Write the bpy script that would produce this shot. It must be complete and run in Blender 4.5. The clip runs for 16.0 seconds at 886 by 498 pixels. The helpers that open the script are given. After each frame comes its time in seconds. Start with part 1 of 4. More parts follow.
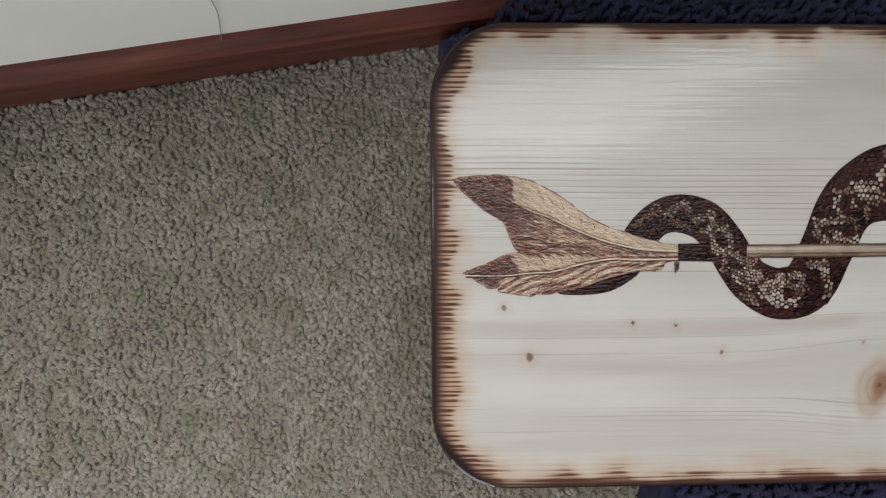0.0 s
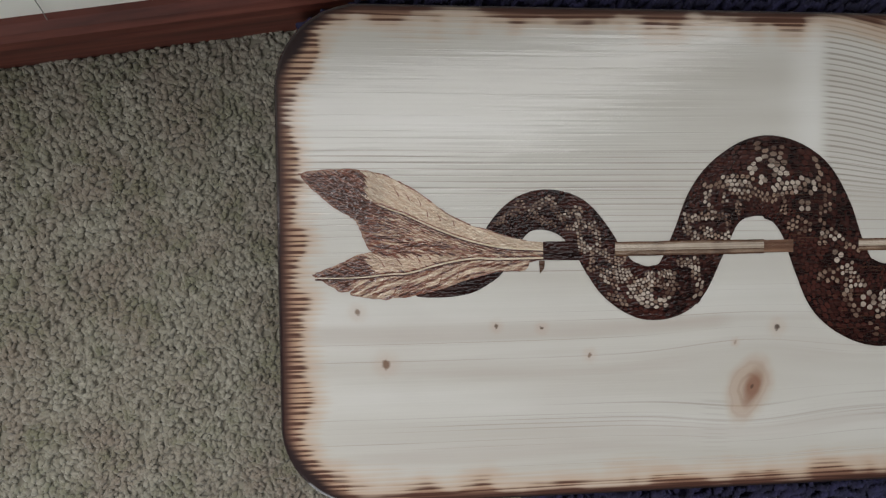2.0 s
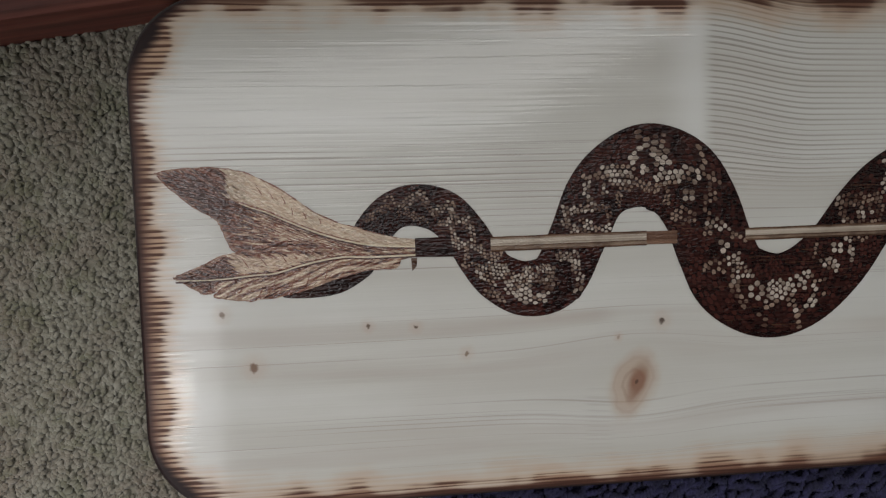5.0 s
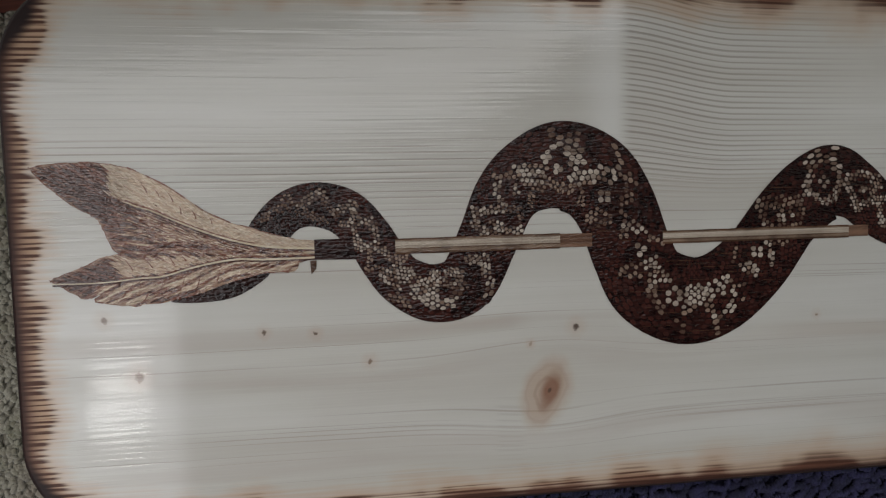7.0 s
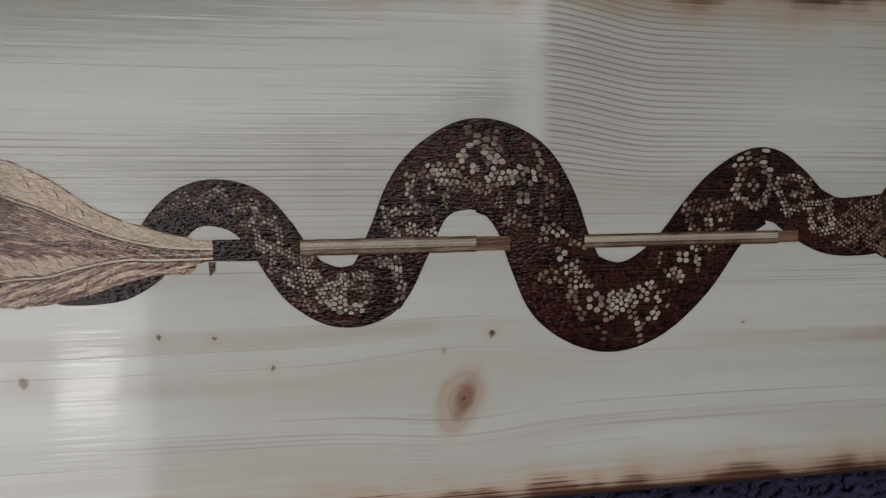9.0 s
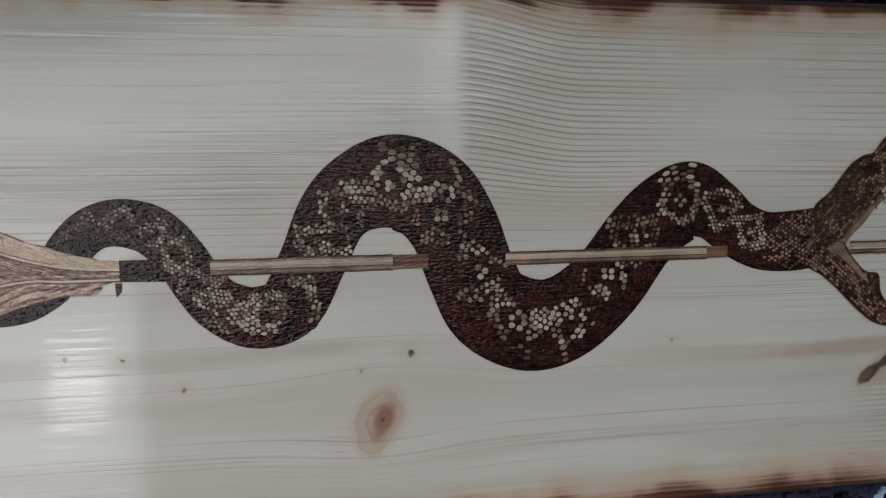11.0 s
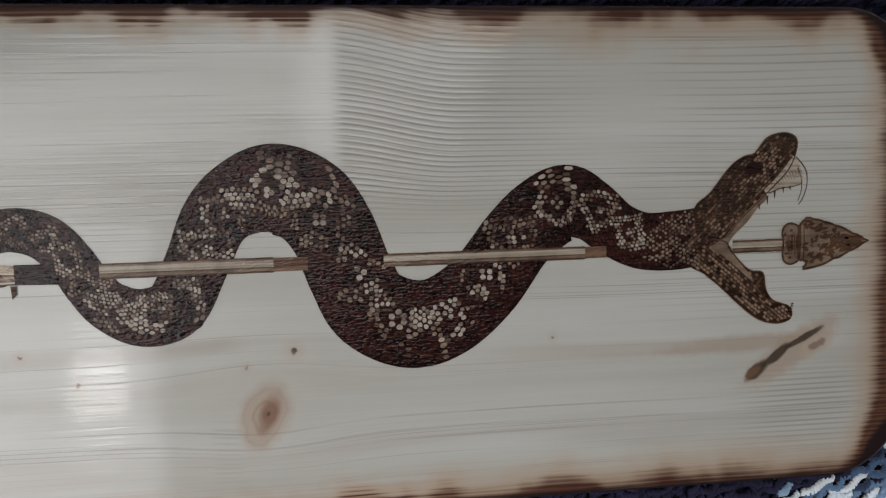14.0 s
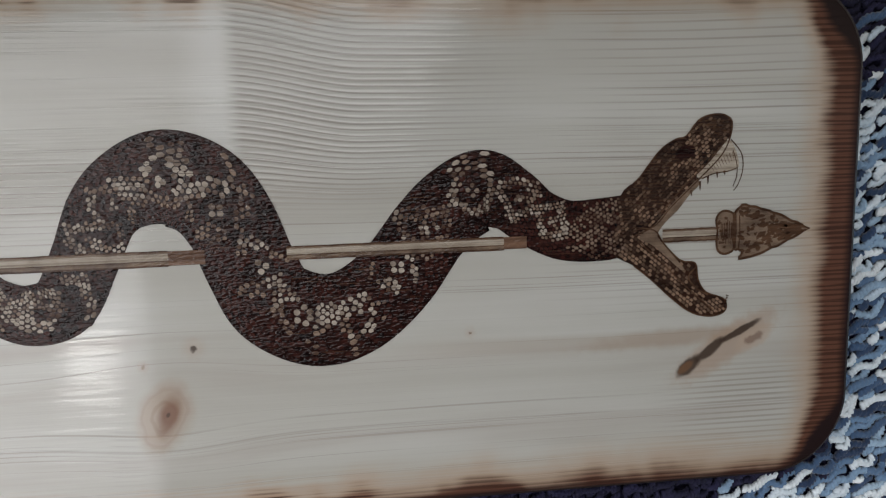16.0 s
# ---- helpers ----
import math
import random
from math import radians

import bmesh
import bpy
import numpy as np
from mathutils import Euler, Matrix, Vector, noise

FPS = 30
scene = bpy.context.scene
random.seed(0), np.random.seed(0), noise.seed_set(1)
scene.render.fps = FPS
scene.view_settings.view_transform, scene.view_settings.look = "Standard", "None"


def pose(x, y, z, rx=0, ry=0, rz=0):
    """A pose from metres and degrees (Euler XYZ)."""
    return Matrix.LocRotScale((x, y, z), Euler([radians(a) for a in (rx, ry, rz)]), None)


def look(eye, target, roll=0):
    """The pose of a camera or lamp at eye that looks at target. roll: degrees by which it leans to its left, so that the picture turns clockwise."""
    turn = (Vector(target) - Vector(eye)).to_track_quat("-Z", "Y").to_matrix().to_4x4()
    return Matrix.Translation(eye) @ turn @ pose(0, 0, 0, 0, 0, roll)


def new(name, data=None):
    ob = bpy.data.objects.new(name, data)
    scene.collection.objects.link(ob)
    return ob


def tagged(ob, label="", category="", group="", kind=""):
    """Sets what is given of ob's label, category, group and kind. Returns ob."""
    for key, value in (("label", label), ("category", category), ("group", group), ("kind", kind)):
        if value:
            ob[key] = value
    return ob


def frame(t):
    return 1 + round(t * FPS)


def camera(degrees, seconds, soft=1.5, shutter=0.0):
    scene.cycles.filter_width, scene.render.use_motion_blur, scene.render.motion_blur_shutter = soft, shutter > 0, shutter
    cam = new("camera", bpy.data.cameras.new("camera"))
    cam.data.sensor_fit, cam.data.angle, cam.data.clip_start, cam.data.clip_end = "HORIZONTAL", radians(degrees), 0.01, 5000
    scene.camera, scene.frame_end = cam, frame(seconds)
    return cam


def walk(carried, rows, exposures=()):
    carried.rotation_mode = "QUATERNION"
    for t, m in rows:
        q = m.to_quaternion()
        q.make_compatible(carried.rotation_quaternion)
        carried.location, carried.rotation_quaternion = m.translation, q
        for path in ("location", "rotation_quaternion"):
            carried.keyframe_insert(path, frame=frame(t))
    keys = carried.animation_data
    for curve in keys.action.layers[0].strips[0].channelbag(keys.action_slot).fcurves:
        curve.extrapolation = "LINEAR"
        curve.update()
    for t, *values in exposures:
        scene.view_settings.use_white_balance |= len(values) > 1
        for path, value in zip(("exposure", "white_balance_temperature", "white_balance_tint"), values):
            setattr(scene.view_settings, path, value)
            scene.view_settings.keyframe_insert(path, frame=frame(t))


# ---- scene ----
# The camera and its path: seconds, place in metres, turn in degrees.
cam = camera(65.7, 16.0, soft=1.25)
PATH = [
    (0, 0.0168, 0.0328, 0.5291, -1.17, -2.07, -0.32),
    (0.5, 0.0382, 0.0361, 0.5273, -1.55, -2.52, -0.88),
    (1, 0.0561, 0.0383, 0.5188, -1.55, -3.77, -0.97),
    (1.5, 0.0682, 0.0411, 0.5104, -2.49, -4.64, -0.71),
    (2, 0.0816, 0.0377, 0.5028, -2.03, -5.56, -0.69),
    (2.5, 0.0903, 0.0402, 0.5020, -2.29, -5.62, -0.93),
    (3, 0.0983, 0.0402, 0.5033, -2.29, -5.48, -1.18),
    (3.5, 0.1131, 0.0408, 0.5026, -2.50, -5.12, -1.71),
    (4, 0.1314, 0.0450, 0.5005, -3.00, -5.18, -2.13),
    (6.5, 0.1840, 0.0453, 0.4858, -3.80, -7.62, -1.13),
    (7, 0.1982, 0.0467, 0.4811, -3.96, -7.97, -1.29),
    (7.5, 0.2140, 0.0444, 0.4827, -3.34, -7.46, -1.62),
    (8, 0.2235, 0.0461, 0.4809, -3.92, -7.61, -1.24),
    (8.5, 0.2350, 0.0458, 0.4762, -4.48, -8.21, -0.50),
    (9, 0.2406, 0.0561, 0.4683, -5.65, -9.23, -0.34),
    (11.5, 0.3028, 0.0642, 0.4679, -5.45, -8.92, -0.89),
    (12, 0.3167, 0.0633, 0.4756, -5.57, -8.50, -1.13),
    (12.5, 0.3276, 0.0631, 0.4888, -5.37, -7.88, -1.09),
    (13, 0.3426, 0.0658, 0.4961, -5.30, -7.50, -1.18),
    (13.5, 0.3574, 0.0676, 0.5001, -5.35, -6.92, -1.60),
    (14, 0.3715, 0.0671, 0.4960, -5.61, -6.36, -1.36),
    (14.5, 0.3869, 0.0681, 0.4911, -5.85, -6.29, -1.17),
    (15, 0.3979, 0.0683, 0.4855, -6.49, -6.30, -0.93),
    (15.5, 0.4129, 0.0727, 0.4802, -7.32, -6.22, -1.02),
    (16, 0.4264, 0.0724, 0.4772, -7.69, -6.10, -1.67),
]

EXPOSURES = [(0.0, -0.84), (1.5, -0.95), (4.0, -1.23), (7.0, -1.50), (11.5, -1.40), (16.0, -1.30)]
walk(cam, [(t, pose(*p)) for t, *p in PATH], EXPOSURES)

# World and lights.
world = bpy.data.worlds.new("world")
scene.world = world
world.use_nodes = True
sky = world.node_tree.nodes.new("ShaderNodeTexSky")
sky.sky_type, sky.sun_disc = "NISHITA", False
sky.sun_elevation, sky.sun_rotation = radians(35), radians(80)
world.node_tree.links.new(sky.outputs[0], world.node_tree.nodes["Background"].inputs[0])
world.node_tree.nodes["Background"].inputs[1].default_value = 0.1


def area_lamp(name, eye, target, sx, sy, watts, colour):
    d = bpy.data.lights.new(name, "AREA")
    d.shape, d.size, d.size_y, d.energy, d.color = "RECTANGLE", sx, sy, watts, colour
    ob = new(name, d)
    ob.matrix_world = look(eye, target)
    return ob


# South lamp is added fill that brightens the north wall; no window is known there.
area_lamp("fill_light_south", (-0.75, -2.40, 0.68), (-0.75, 0.0, 0.40), 1.5, 0.96, 40.0, (0.94, 0.985, 1.0))
area_lamp("window_light_east", (3.06, -0.10, 0.68), (0.1, -0.1, 0.1), 0.28, 0.32, 33.0, (0.62, 0.84, 1.0))
# Unseen overhead source, assumed from its glare in the varnish; the small lamp makes the spot.
area_lamp("skylight_light", (-1.0, -0.77, 2.39), (-1.0, -0.77, 0.0), 1.1, 1.4, 38.0, (0.98, 0.98, 1.0))
area_lamp("skylight_bright_patch", (-0.66, -0.68, 2.385), (-0.66, -0.68, 0.0), 0.2, 0.2, 3.2, (1.0, 0.98, 0.95))
# Added fill from the north, sized to brighten the board's upper left.
area_lamp("fill_light_north", (-0.22, 0.167, 1.31), (-0.072, -0.833, 1.31), 1.58, 1.70, 62.0, (0.985, 0.972, 0.975))

# Sizes.
BX0, BX1, BY0, BY1 = 0.0247, 0.7103, -0.1280, 0.1652
TOP, THICK, RADIUS = 0.1029, 0.022, 0.050
RUG = 0.071
WALL_Y, WALL_SLOPE = 0.1716, 0.14857


# Materials.
class Nodes:
    """A short way to write node materials."""

    def __init__(self, name):
        self.mat = bpy.data.materials.new(name)
        self.mat.use_nodes = True
        self.tree = self.mat.node_tree
        self.out = self.tree.nodes["Principled BSDF"]
        self.at = self.tree.nodes.new("ShaderNodeTexCoord").outputs["Object"]

    def link(self, value, socket):
        if hasattr(value, "is_output"):
            self.tree.links.new(value, socket)
        else:
            socket.default_value = value

    def math(self, op, *values):
        n = self.tree.nodes.new("ShaderNodeMath")
        n.operation = op
        for v, s in zip(values, n.inputs):
            self.link(v, s)
        return n.outputs[0]

    def vec(self, x=0.0, y=0.0, z=0.0):
        n = self.tree.nodes.new("ShaderNodeCombineXYZ")
        for v, s in zip((x, y, z), n.inputs):
            self.link(v, s)
        return n.outputs[0]

    def split(self, v):
        n = self.tree.nodes.new("ShaderNodeSeparateXYZ")
        self.link(v, n.inputs[0])
        return n.outputs

    def noise(self, v, scale=1.0, detail=2.0, rough=0.5, distortion=0.0):
        n = self.tree.nodes.new("ShaderNodeTexNoise")
        self.link(v, n.inputs["Vector"])
        for k, s in (("Scale", scale), ("Detail", detail), ("Roughness", rough), ("Distortion", distortion)):
            n.inputs[k].default_value = s
        return n.outputs["Fac"]

    def step(self, v, a, b, lo=0.0, hi=1.0):
        n = self.tree.nodes.new("ShaderNodeMapRange")
        n.interpolation_type = "SMOOTHSTEP"
        for x, s in zip((v, a, b, lo, hi), n.inputs):
            self.link(x, s)
        return n.outputs[0]

    def mix(self, fac, a, b):
        n = self.tree.nodes.new("ShaderNodeMix")
        n.data_type = "RGBA"
        for v, s in zip((fac, a, b), (n.inputs[0], n.inputs[6], n.inputs[7])):
            self.link((*v, 1.0) if isinstance(v, tuple) else v, s)
        return n.outputs[2]

    def ramp(self, v, stops):
        n = self.tree.nodes.new("ShaderNodeValToRGB")
        self.link(v, n.inputs[0])
        e = n.color_ramp.elements
        while len(e) < len(stops):
            e.new(0.5)
        for k, (p, c) in zip(e, stops):
            k.position, k.color = p, (*c, 1.0)
        return n.outputs[0]

    def island(self):
        return self.tree.nodes.new("ShaderNodeNewGeometry").outputs["Random Per Island"]

    def coat(self, weight):
        self.link(weight, self.out.inputs["Coat Weight"])

    def done(self, colour, rough=0.5, bump=None, strength=0.3, distance=0.001, metal=0.0, spec=0.5, sheen=0.0):
        o = self.out
        self.link((*colour, 1.0) if isinstance(colour, tuple) else colour, o.inputs["Base Color"])
        self.link(rough, o.inputs["Roughness"])
        o.inputs["Metallic"].default_value = metal
        self.link(spec, o.inputs["Specular IOR Level"])
        o.inputs["Sheen Weight"].default_value = sheen
        if bump is not None:
            n = self.tree.nodes.new("ShaderNodeBump")
            n.inputs["Strength"].default_value, n.inputs["Distance"].default_value = strength, distance
            self.link(bump, n.inputs["Height"])
            self.tree.links.new(n.outputs[0], o.inputs["Normal"])
            self.tree.links.new(n.outputs[0], o.inputs["Coat Normal"])
        return self.mat


def varnish_relief(n, x, y):
    """Fine ridges along the grain under the varnish, and slow waves."""
    fine = n.noise(n.vec(n.math("MULTIPLY", x, 9.0), n.math("MULTIPLY", y, 420.0)), 1.0, 2.0)
    slow = n.noise(n.vec(n.math("MULTIPLY", x, 18.0), n.math("MULTIPLY", y, 60.0)), 1.0, 2.0)
    return n.math("ADD", fine, n.math("MULTIPLY", slow, 1.5))


def grain_y(n, x, y):
    """The board's y, bent as its year rings are."""
    bend = n.noise(n.vec(n.math("MULTIPLY", x, 4.0), n.math("MULTIPLY", y, 9.0), 3.0), 1.0, 1.0)
    g = n.math("ADD", y, n.math("MULTIPLY", n.math("SUBTRACT", bend, 0.5), 0.006))
    curl = n.math("MULTIPLY", n.step(x, 0.350, 0.425), n.step(y, 0.02, 0.09))
    g = n.math("ADD", g, n.math("MULTIPLY", curl, 0.011))
    # round the large knot
    dx, dy = n.math("DIVIDE", n.math("SUBTRACT", x, 0.311), 0.05), n.math("SUBTRACT", y, -0.063)
    near = n.math("EXPONENT", n.math("MULTIPLY", n.math("ADD", n.math("MULTIPLY", dx, dx), n.math("MULTIPLY", n.math("MULTIPLY", dy, dy), 1200.0)), -1.0))
    return n.math("SUBTRACT", g, n.math("MULTIPLY", near, n.math("MULTIPLY", dy, 0.6)))


def pine():
    n = Nodes("scorched_pine")
    x, y, _ = n.split(n.at)
    g = grain_y(n, x, y)
    tone = n.noise(n.vec(n.math("MULTIPLY", x, 2.5), n.math("MULTIPLY", g, 30.0)), 1.0, 3.0)
    c = n.ramp(tone, [(0.3, (0.385, 0.365, 0.325)), (0.5, (0.44, 0.427, 0.39)), (0.7, (0.485, 0.476, 0.445))])
    blot = n.noise(n.at, 9.0, 3.0)
    c = n.mix(n.step(blot, 0.45, 0.75, 0.0, 0.35), c, (0.375, 0.345, 0.31))
    # thin late-wood lines, thick in some bands and missing in others
    rings = n.noise(n.vec(n.math("MULTIPLY", x, 1.1), n.math("MULTIPLY", g, 760.0), 1.0), 1.0, 1.0)
    band = n.noise(n.vec(n.math("MULTIPLY", x, 1.2), n.math("MULTIPLY", g, 22.0), 7.0), 1.0, 1.0)
    middle = n.math("SUBTRACT", 1.0, n.step(n.math("ABSOLUTE", n.math("SUBTRACT", g, 0.062)), 0.010, 0.040))
    thick = n.math("ADD", n.math("MULTIPLY", middle, 0.030), n.math("MULTIPLY", n.math("SUBTRACT", band, 0.58), 0.26))
    thick = n.math("ADD", thick, n.math("MULTIPLY", n.math("MULTIPLY", n.step(x, 0.44, 0.56), n.step(y, -0.03, 0.03)), 0.025))
    lines = n.step(n.math("ADD", rings, thick), 0.61, 0.70)
    lines = n.math("MULTIPLY", lines, n.step(n.noise(n.vec(n.math("MULTIPLY", x, 8.0), n.math("MULTIPLY", g, 260.0), 9.0), 1.0, 2.0), 0.36, 0.60, 0.15, 1.0))
    even = n.math("SINE", n.math("MULTIPLY", n.math("ADD", g, n.math("MULTIPLY", band, 0.004)), 1780.0))
    even = n.math("MULTIPLY", n.step(even, 0.62, 0.97), n.math("MULTIPLY", middle, n.step(x, 0.40, 0.33)))
    right = n.math("MULTIPLY", n.step(x, 0.50, 0.60), n.step(y, -0.035, 0.0))
    even2 = n.math("SINE", n.math("MULTIPLY", n.math("ADD", g, n.math("MULTIPLY", band, 0.010)), 1450.0))
    even = n.math("MAXIMUM", even, n.math("MULTIPLY", n.step(even2, 0.55, 0.98), n.math("MULTIPLY", right, 0.9)))
    lines = n.math("MAXIMUM", lines, n.math("MULTIPLY", even, n.step(n.noise(n.vec(n.math("MULTIPLY", x, 5.0), n.math("MULTIPLY", g, 210.0), 12.0), 1.0, 2.0), 0.38, 0.62, 0.15, 0.95)))
    faint = n.math("SUBTRACT", 1.0, n.math("MAXIMUM", n.math("MULTIPLY", n.step(y, 0.078, 0.094, 0.0, 0.85), n.step(x, 0.58, 0.50)), n.step(y, 0.02, -0.03, 0.0, 0.38)))
    c = n.mix(n.math("MULTIPLY", n.math("MULTIPLY", lines, faint), 0.56), c, (0.15, 0.11, 0.085))
    # tight ripples beside the curl
    ripple = n.math("SINE", n.math("MULTIPLY", n.math("ADD", g, n.math("MULTIPLY", rings, 0.0013)), 1900.0))
    zone = n.math("MULTIPLY", n.math("MULTIPLY", n.step(x, 0.352, 0.362), n.step(x, 0.54, 0.385)), n.step(y, 0.035, 0.075))
    c = n.mix(n.math("MULTIPLY", zone, n.step(ripple, 0.25, 0.95, 0.0, 0.66)), c, (0.16, 0.13, 0.11))
    small = n.math("MULTIPLY", n.math("MULTIPLY", n.step(x, 0.276, 0.284), n.step(x, 0.299, 0.291)), n.math("MULTIPLY", n.step(y, -0.110, -0.095), n.step(y, -0.064, -0.075)))
    c = n.mix(n.math("MULTIPLY", small, n.step(ripple, 0.1, 0.9, 0.0, 0.2)), c, (0.22, 0.19, 0.17))
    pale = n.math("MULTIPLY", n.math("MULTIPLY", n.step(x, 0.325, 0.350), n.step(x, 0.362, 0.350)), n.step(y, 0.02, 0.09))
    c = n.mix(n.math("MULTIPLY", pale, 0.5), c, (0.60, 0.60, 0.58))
    broad = n.noise(n.vec(n.math("MULTIPLY", x, 3.2), n.math("MULTIPLY", g, 52.0), 4.0), 1.0, 3.0)
    low = n.step(y, 0.03, -0.01)
    c = n.mix(n.math("MULTIPLY", low, n.step(broad, 0.48, 0.68, 0.0, 0.36)), c, (0.32, 0.275, 0.235))
    streak = n.math("MULTIPLY", n.step(n.math("ABSOLUTE", n.math("ADD", g, 0.0265)), 0.008, 0.003), n.step(x, 0.305, 0.285))
    c = n.mix(n.math("MULTIPLY", streak, 0.36), c, (0.31, 0.26, 0.22))
    streak = n.math("MULTIPLY", n.step(n.math("ABSOLUTE", n.math("ADD", g, 0.0375)), 0.007, 0.002), n.math("MULTIPLY", n.step(x, 0.40, 0.50), n.step(x, 0.655, 0.62)))
    c = n.mix(n.math("MULTIPLY", streak, 0.32), c, (0.30, 0.225, 0.165))
    zone3 = n.math("MULTIPLY", n.math("MULTIPLY", n.step(x, 0.580, 0.635), n.step(x, 0.700, 0.655)), n.math("MULTIPLY", n.step(y, -0.120, -0.085), n.step(y, -0.045, -0.070)))
    c = n.mix(n.math("MULTIPLY", zone3, n.step(ripple, 0.0, 0.9, 0.0, 0.5)), c, (0.20, 0.165, 0.14))
    # knots
    for kx, ky, r, hue, power in ((0.070, -0.013, 0.0028, (0.12, 0.07, 0.04), 0.85), (0.0862, -0.0440, 0.0040, (0.12, 0.06, 0.03), 0.9),
                                  (0.1515, -0.0232, 0.0022, (0.07, 0.04, 0.02), 0.9), (0.1790, -0.0250, 0.0022, (0.07, 0.04, 0.02), 0.9),
                                  (0.2083, -0.0420, 0.0024, (0.12, 0.07, 0.04), 0.8), (0.3272, -0.0283, 0.0032, (0.05, 0.03, 0.02), 0.95),
                                  (0.479, -0.028, 0.0016, (0.14, 0.08, 0.04), 0.8), (0.3000, -0.037, 0.0016, (0.2, 0.13, 0.08), 0.6)):
        d = n.tree.nodes.new("ShaderNodeVectorMath")
        d.operation = "DISTANCE"
        n.link(n.vec(x, n.math("ADD", y, n.math("MULTIPLY", n.math("SUBTRACT", n.noise(n.at, 320.0, 2.0), 0.5), 0.0050))), d.inputs[0])
        d.inputs[1].default_value = (kx, ky, 0.0)
        r *= 0.8
        ring = n.step(d.outputs["Value"], r * 3.6, r * 0.8, 0.0, 0.22)
        c = n.mix(ring, c, (0.36, 0.22, 0.13))
        c = n.mix(n.step(d.outputs["Value"], r, r * 0.35, 0.0, power), c, hue)

    def blotch(cx, cy, angle, a, b, ragged=160.0):
        u, v = n.math("SUBTRACT", x, cx), n.math("SUBTRACT", y, cy)
        ca, sa = math.cos(angle), math.sin(angle)
        p = n.math("DIVIDE", n.math("ADD", n.math("MULTIPLY", u, ca), n.math("MULTIPLY", v, sa)), a)
        q = n.math("DIVIDE", n.math("SUBTRACT", n.math("MULTIPLY", v, ca), n.math("MULTIPLY", u, sa)), b)
        wob = n.math("MULTIPLY", n.math("SUBTRACT", n.noise(n.at, ragged, 2.0), 0.5), 0.7)
        return n.math("ADD", n.math("SQRT", n.math("ADD", n.math("MULTIPLY", p, p), n.math("MULTIPLY", q, q))), wob)

    # the round knot, ringed, with a small dark heart
    k = blotch(0.309, -0.066, radians(66), 0.0205, 0.0125, 60.0)
    rung = n.math("SINE", n.math("MULTIPLY", k, 17.0))
    c = n.mix(n.step(k, 1.35, 0.65, 0.0, 0.58), c, (0.33, 0.225, 0.15))
    c = n.mix(n.math("MULTIPLY", n.step(k, 1.1, 0.5), n.step(rung, 0.0, 1.0, 0.0, 0.30)), c, (0.20, 0.115, 0.075))
    k = blotch(0.3115, -0.065, radians(70), 0.0135, 0.0065, 60.0)
    c = n.mix(n.step(k, 1.2, 0.4, 0.0, 0.85), c, (0.175, 0.078, 0.045))
    k = blotch(0.311, -0.0648, radians(60), 0.0016, 0.0010)
    c = n.mix(n.step(k, 1.3, 0.5, 0.0, 0.8), c, (0.06, 0.03, 0.02))
    # the slanting bark pocket with a pale knot beside it
    k = blotch(0.600, -0.0375, radians(3), 0.060, 0.0062)
    c = n.mix(n.step(k, 1.3, 0.3, 0.0, 0.42), c, (0.29, 0.20, 0.135))
    k = blotch(0.632, -0.0435, radians(33), 0.034, 0.0095)
    c = n.mix(n.step(k, 1.4, 0.6, 0.0, 0.55), c, (0.34, 0.225, 0.15))
    k = blotch(0.649, -0.0405, radians(28), 0.0135, 0.0058)
    c = n.mix(n.step(k, 1.2, 0.7, 0.0, 0.6), c, (0.42, 0.325, 0.25))
    c = n.mix(n.step(k, 0.62, 0.3, 0.0, 0.8), c, (0.19, 0.125, 0.095))
    for px_, py_, turn, a, b in ((0.6085, -0.0555, 37, 0.0085, 0.0040), (0.6215, -0.0462, 38, 0.0115, 0.0030), (0.6390, -0.0362, 27, 0.0135, 0.0021)):
        k = blotch(px_, py_, radians(turn), a, b)
        c = n.mix(n.step(k, 1.25, 0.7, 0.0, 0.9), c, (0.032, 0.015, 0.008))
    k = blotch(0.6065, -0.0562, radians(37), 0.0060, 0.0024)
    c = n.mix(n.step(k, 1.2, 0.6, 0.0, 0.7), c, (0.17, 0.085, 0.040))
    # scorched rim: distance from the rounded outline
    cx, cy = (BX0 + BX1) / 2, (BY0 + BY1) / 2
    qx = n.math("SUBTRACT", n.math("ABSOLUTE", n.math("SUBTRACT", x, cx)), (BX1 - BX0) / 2 - RADIUS)
    qy = n.math("SUBTRACT", n.math("ABSOLUTE", n.math("SUBTRACT", y, cy)), (BY1 - BY0) / 2 - RADIUS)
    px, py = n.math("MAXIMUM", qx, 0.0), n.math("MAXIMUM", qy, 0.0)
    far = n.math("ADD", n.math("SQRT", n.math("ADD", n.math("MULTIPLY", px, px), n.math("MULTIPLY", py, py))), n.math("MINIMUM", n.math("MAXIMUM", qx, qy), 0.0))
    edge = n.math("SUBTRACT", RADIUS, far)
    sides = n.step(n.math("SUBTRACT", qx, qy), -0.03, 0.03)
    slow = n.noise(n.vec(n.math("MULTIPLY", x, 26.0), n.math("MULTIPLY", y, 26.0), 5.0), 1.0, 2.0)
    comb = n.noise(n.vec(n.math("MULTIPLY", x, 12.0), n.math("MULTIPLY", g, 430.0), 2.0), 1.0, 1.0)
    tooth = n.math("SINE", n.math("MULTIPLY", n.math("ADD", g, n.math("MULTIPLY", comb, 0.0042)), 2050.0))
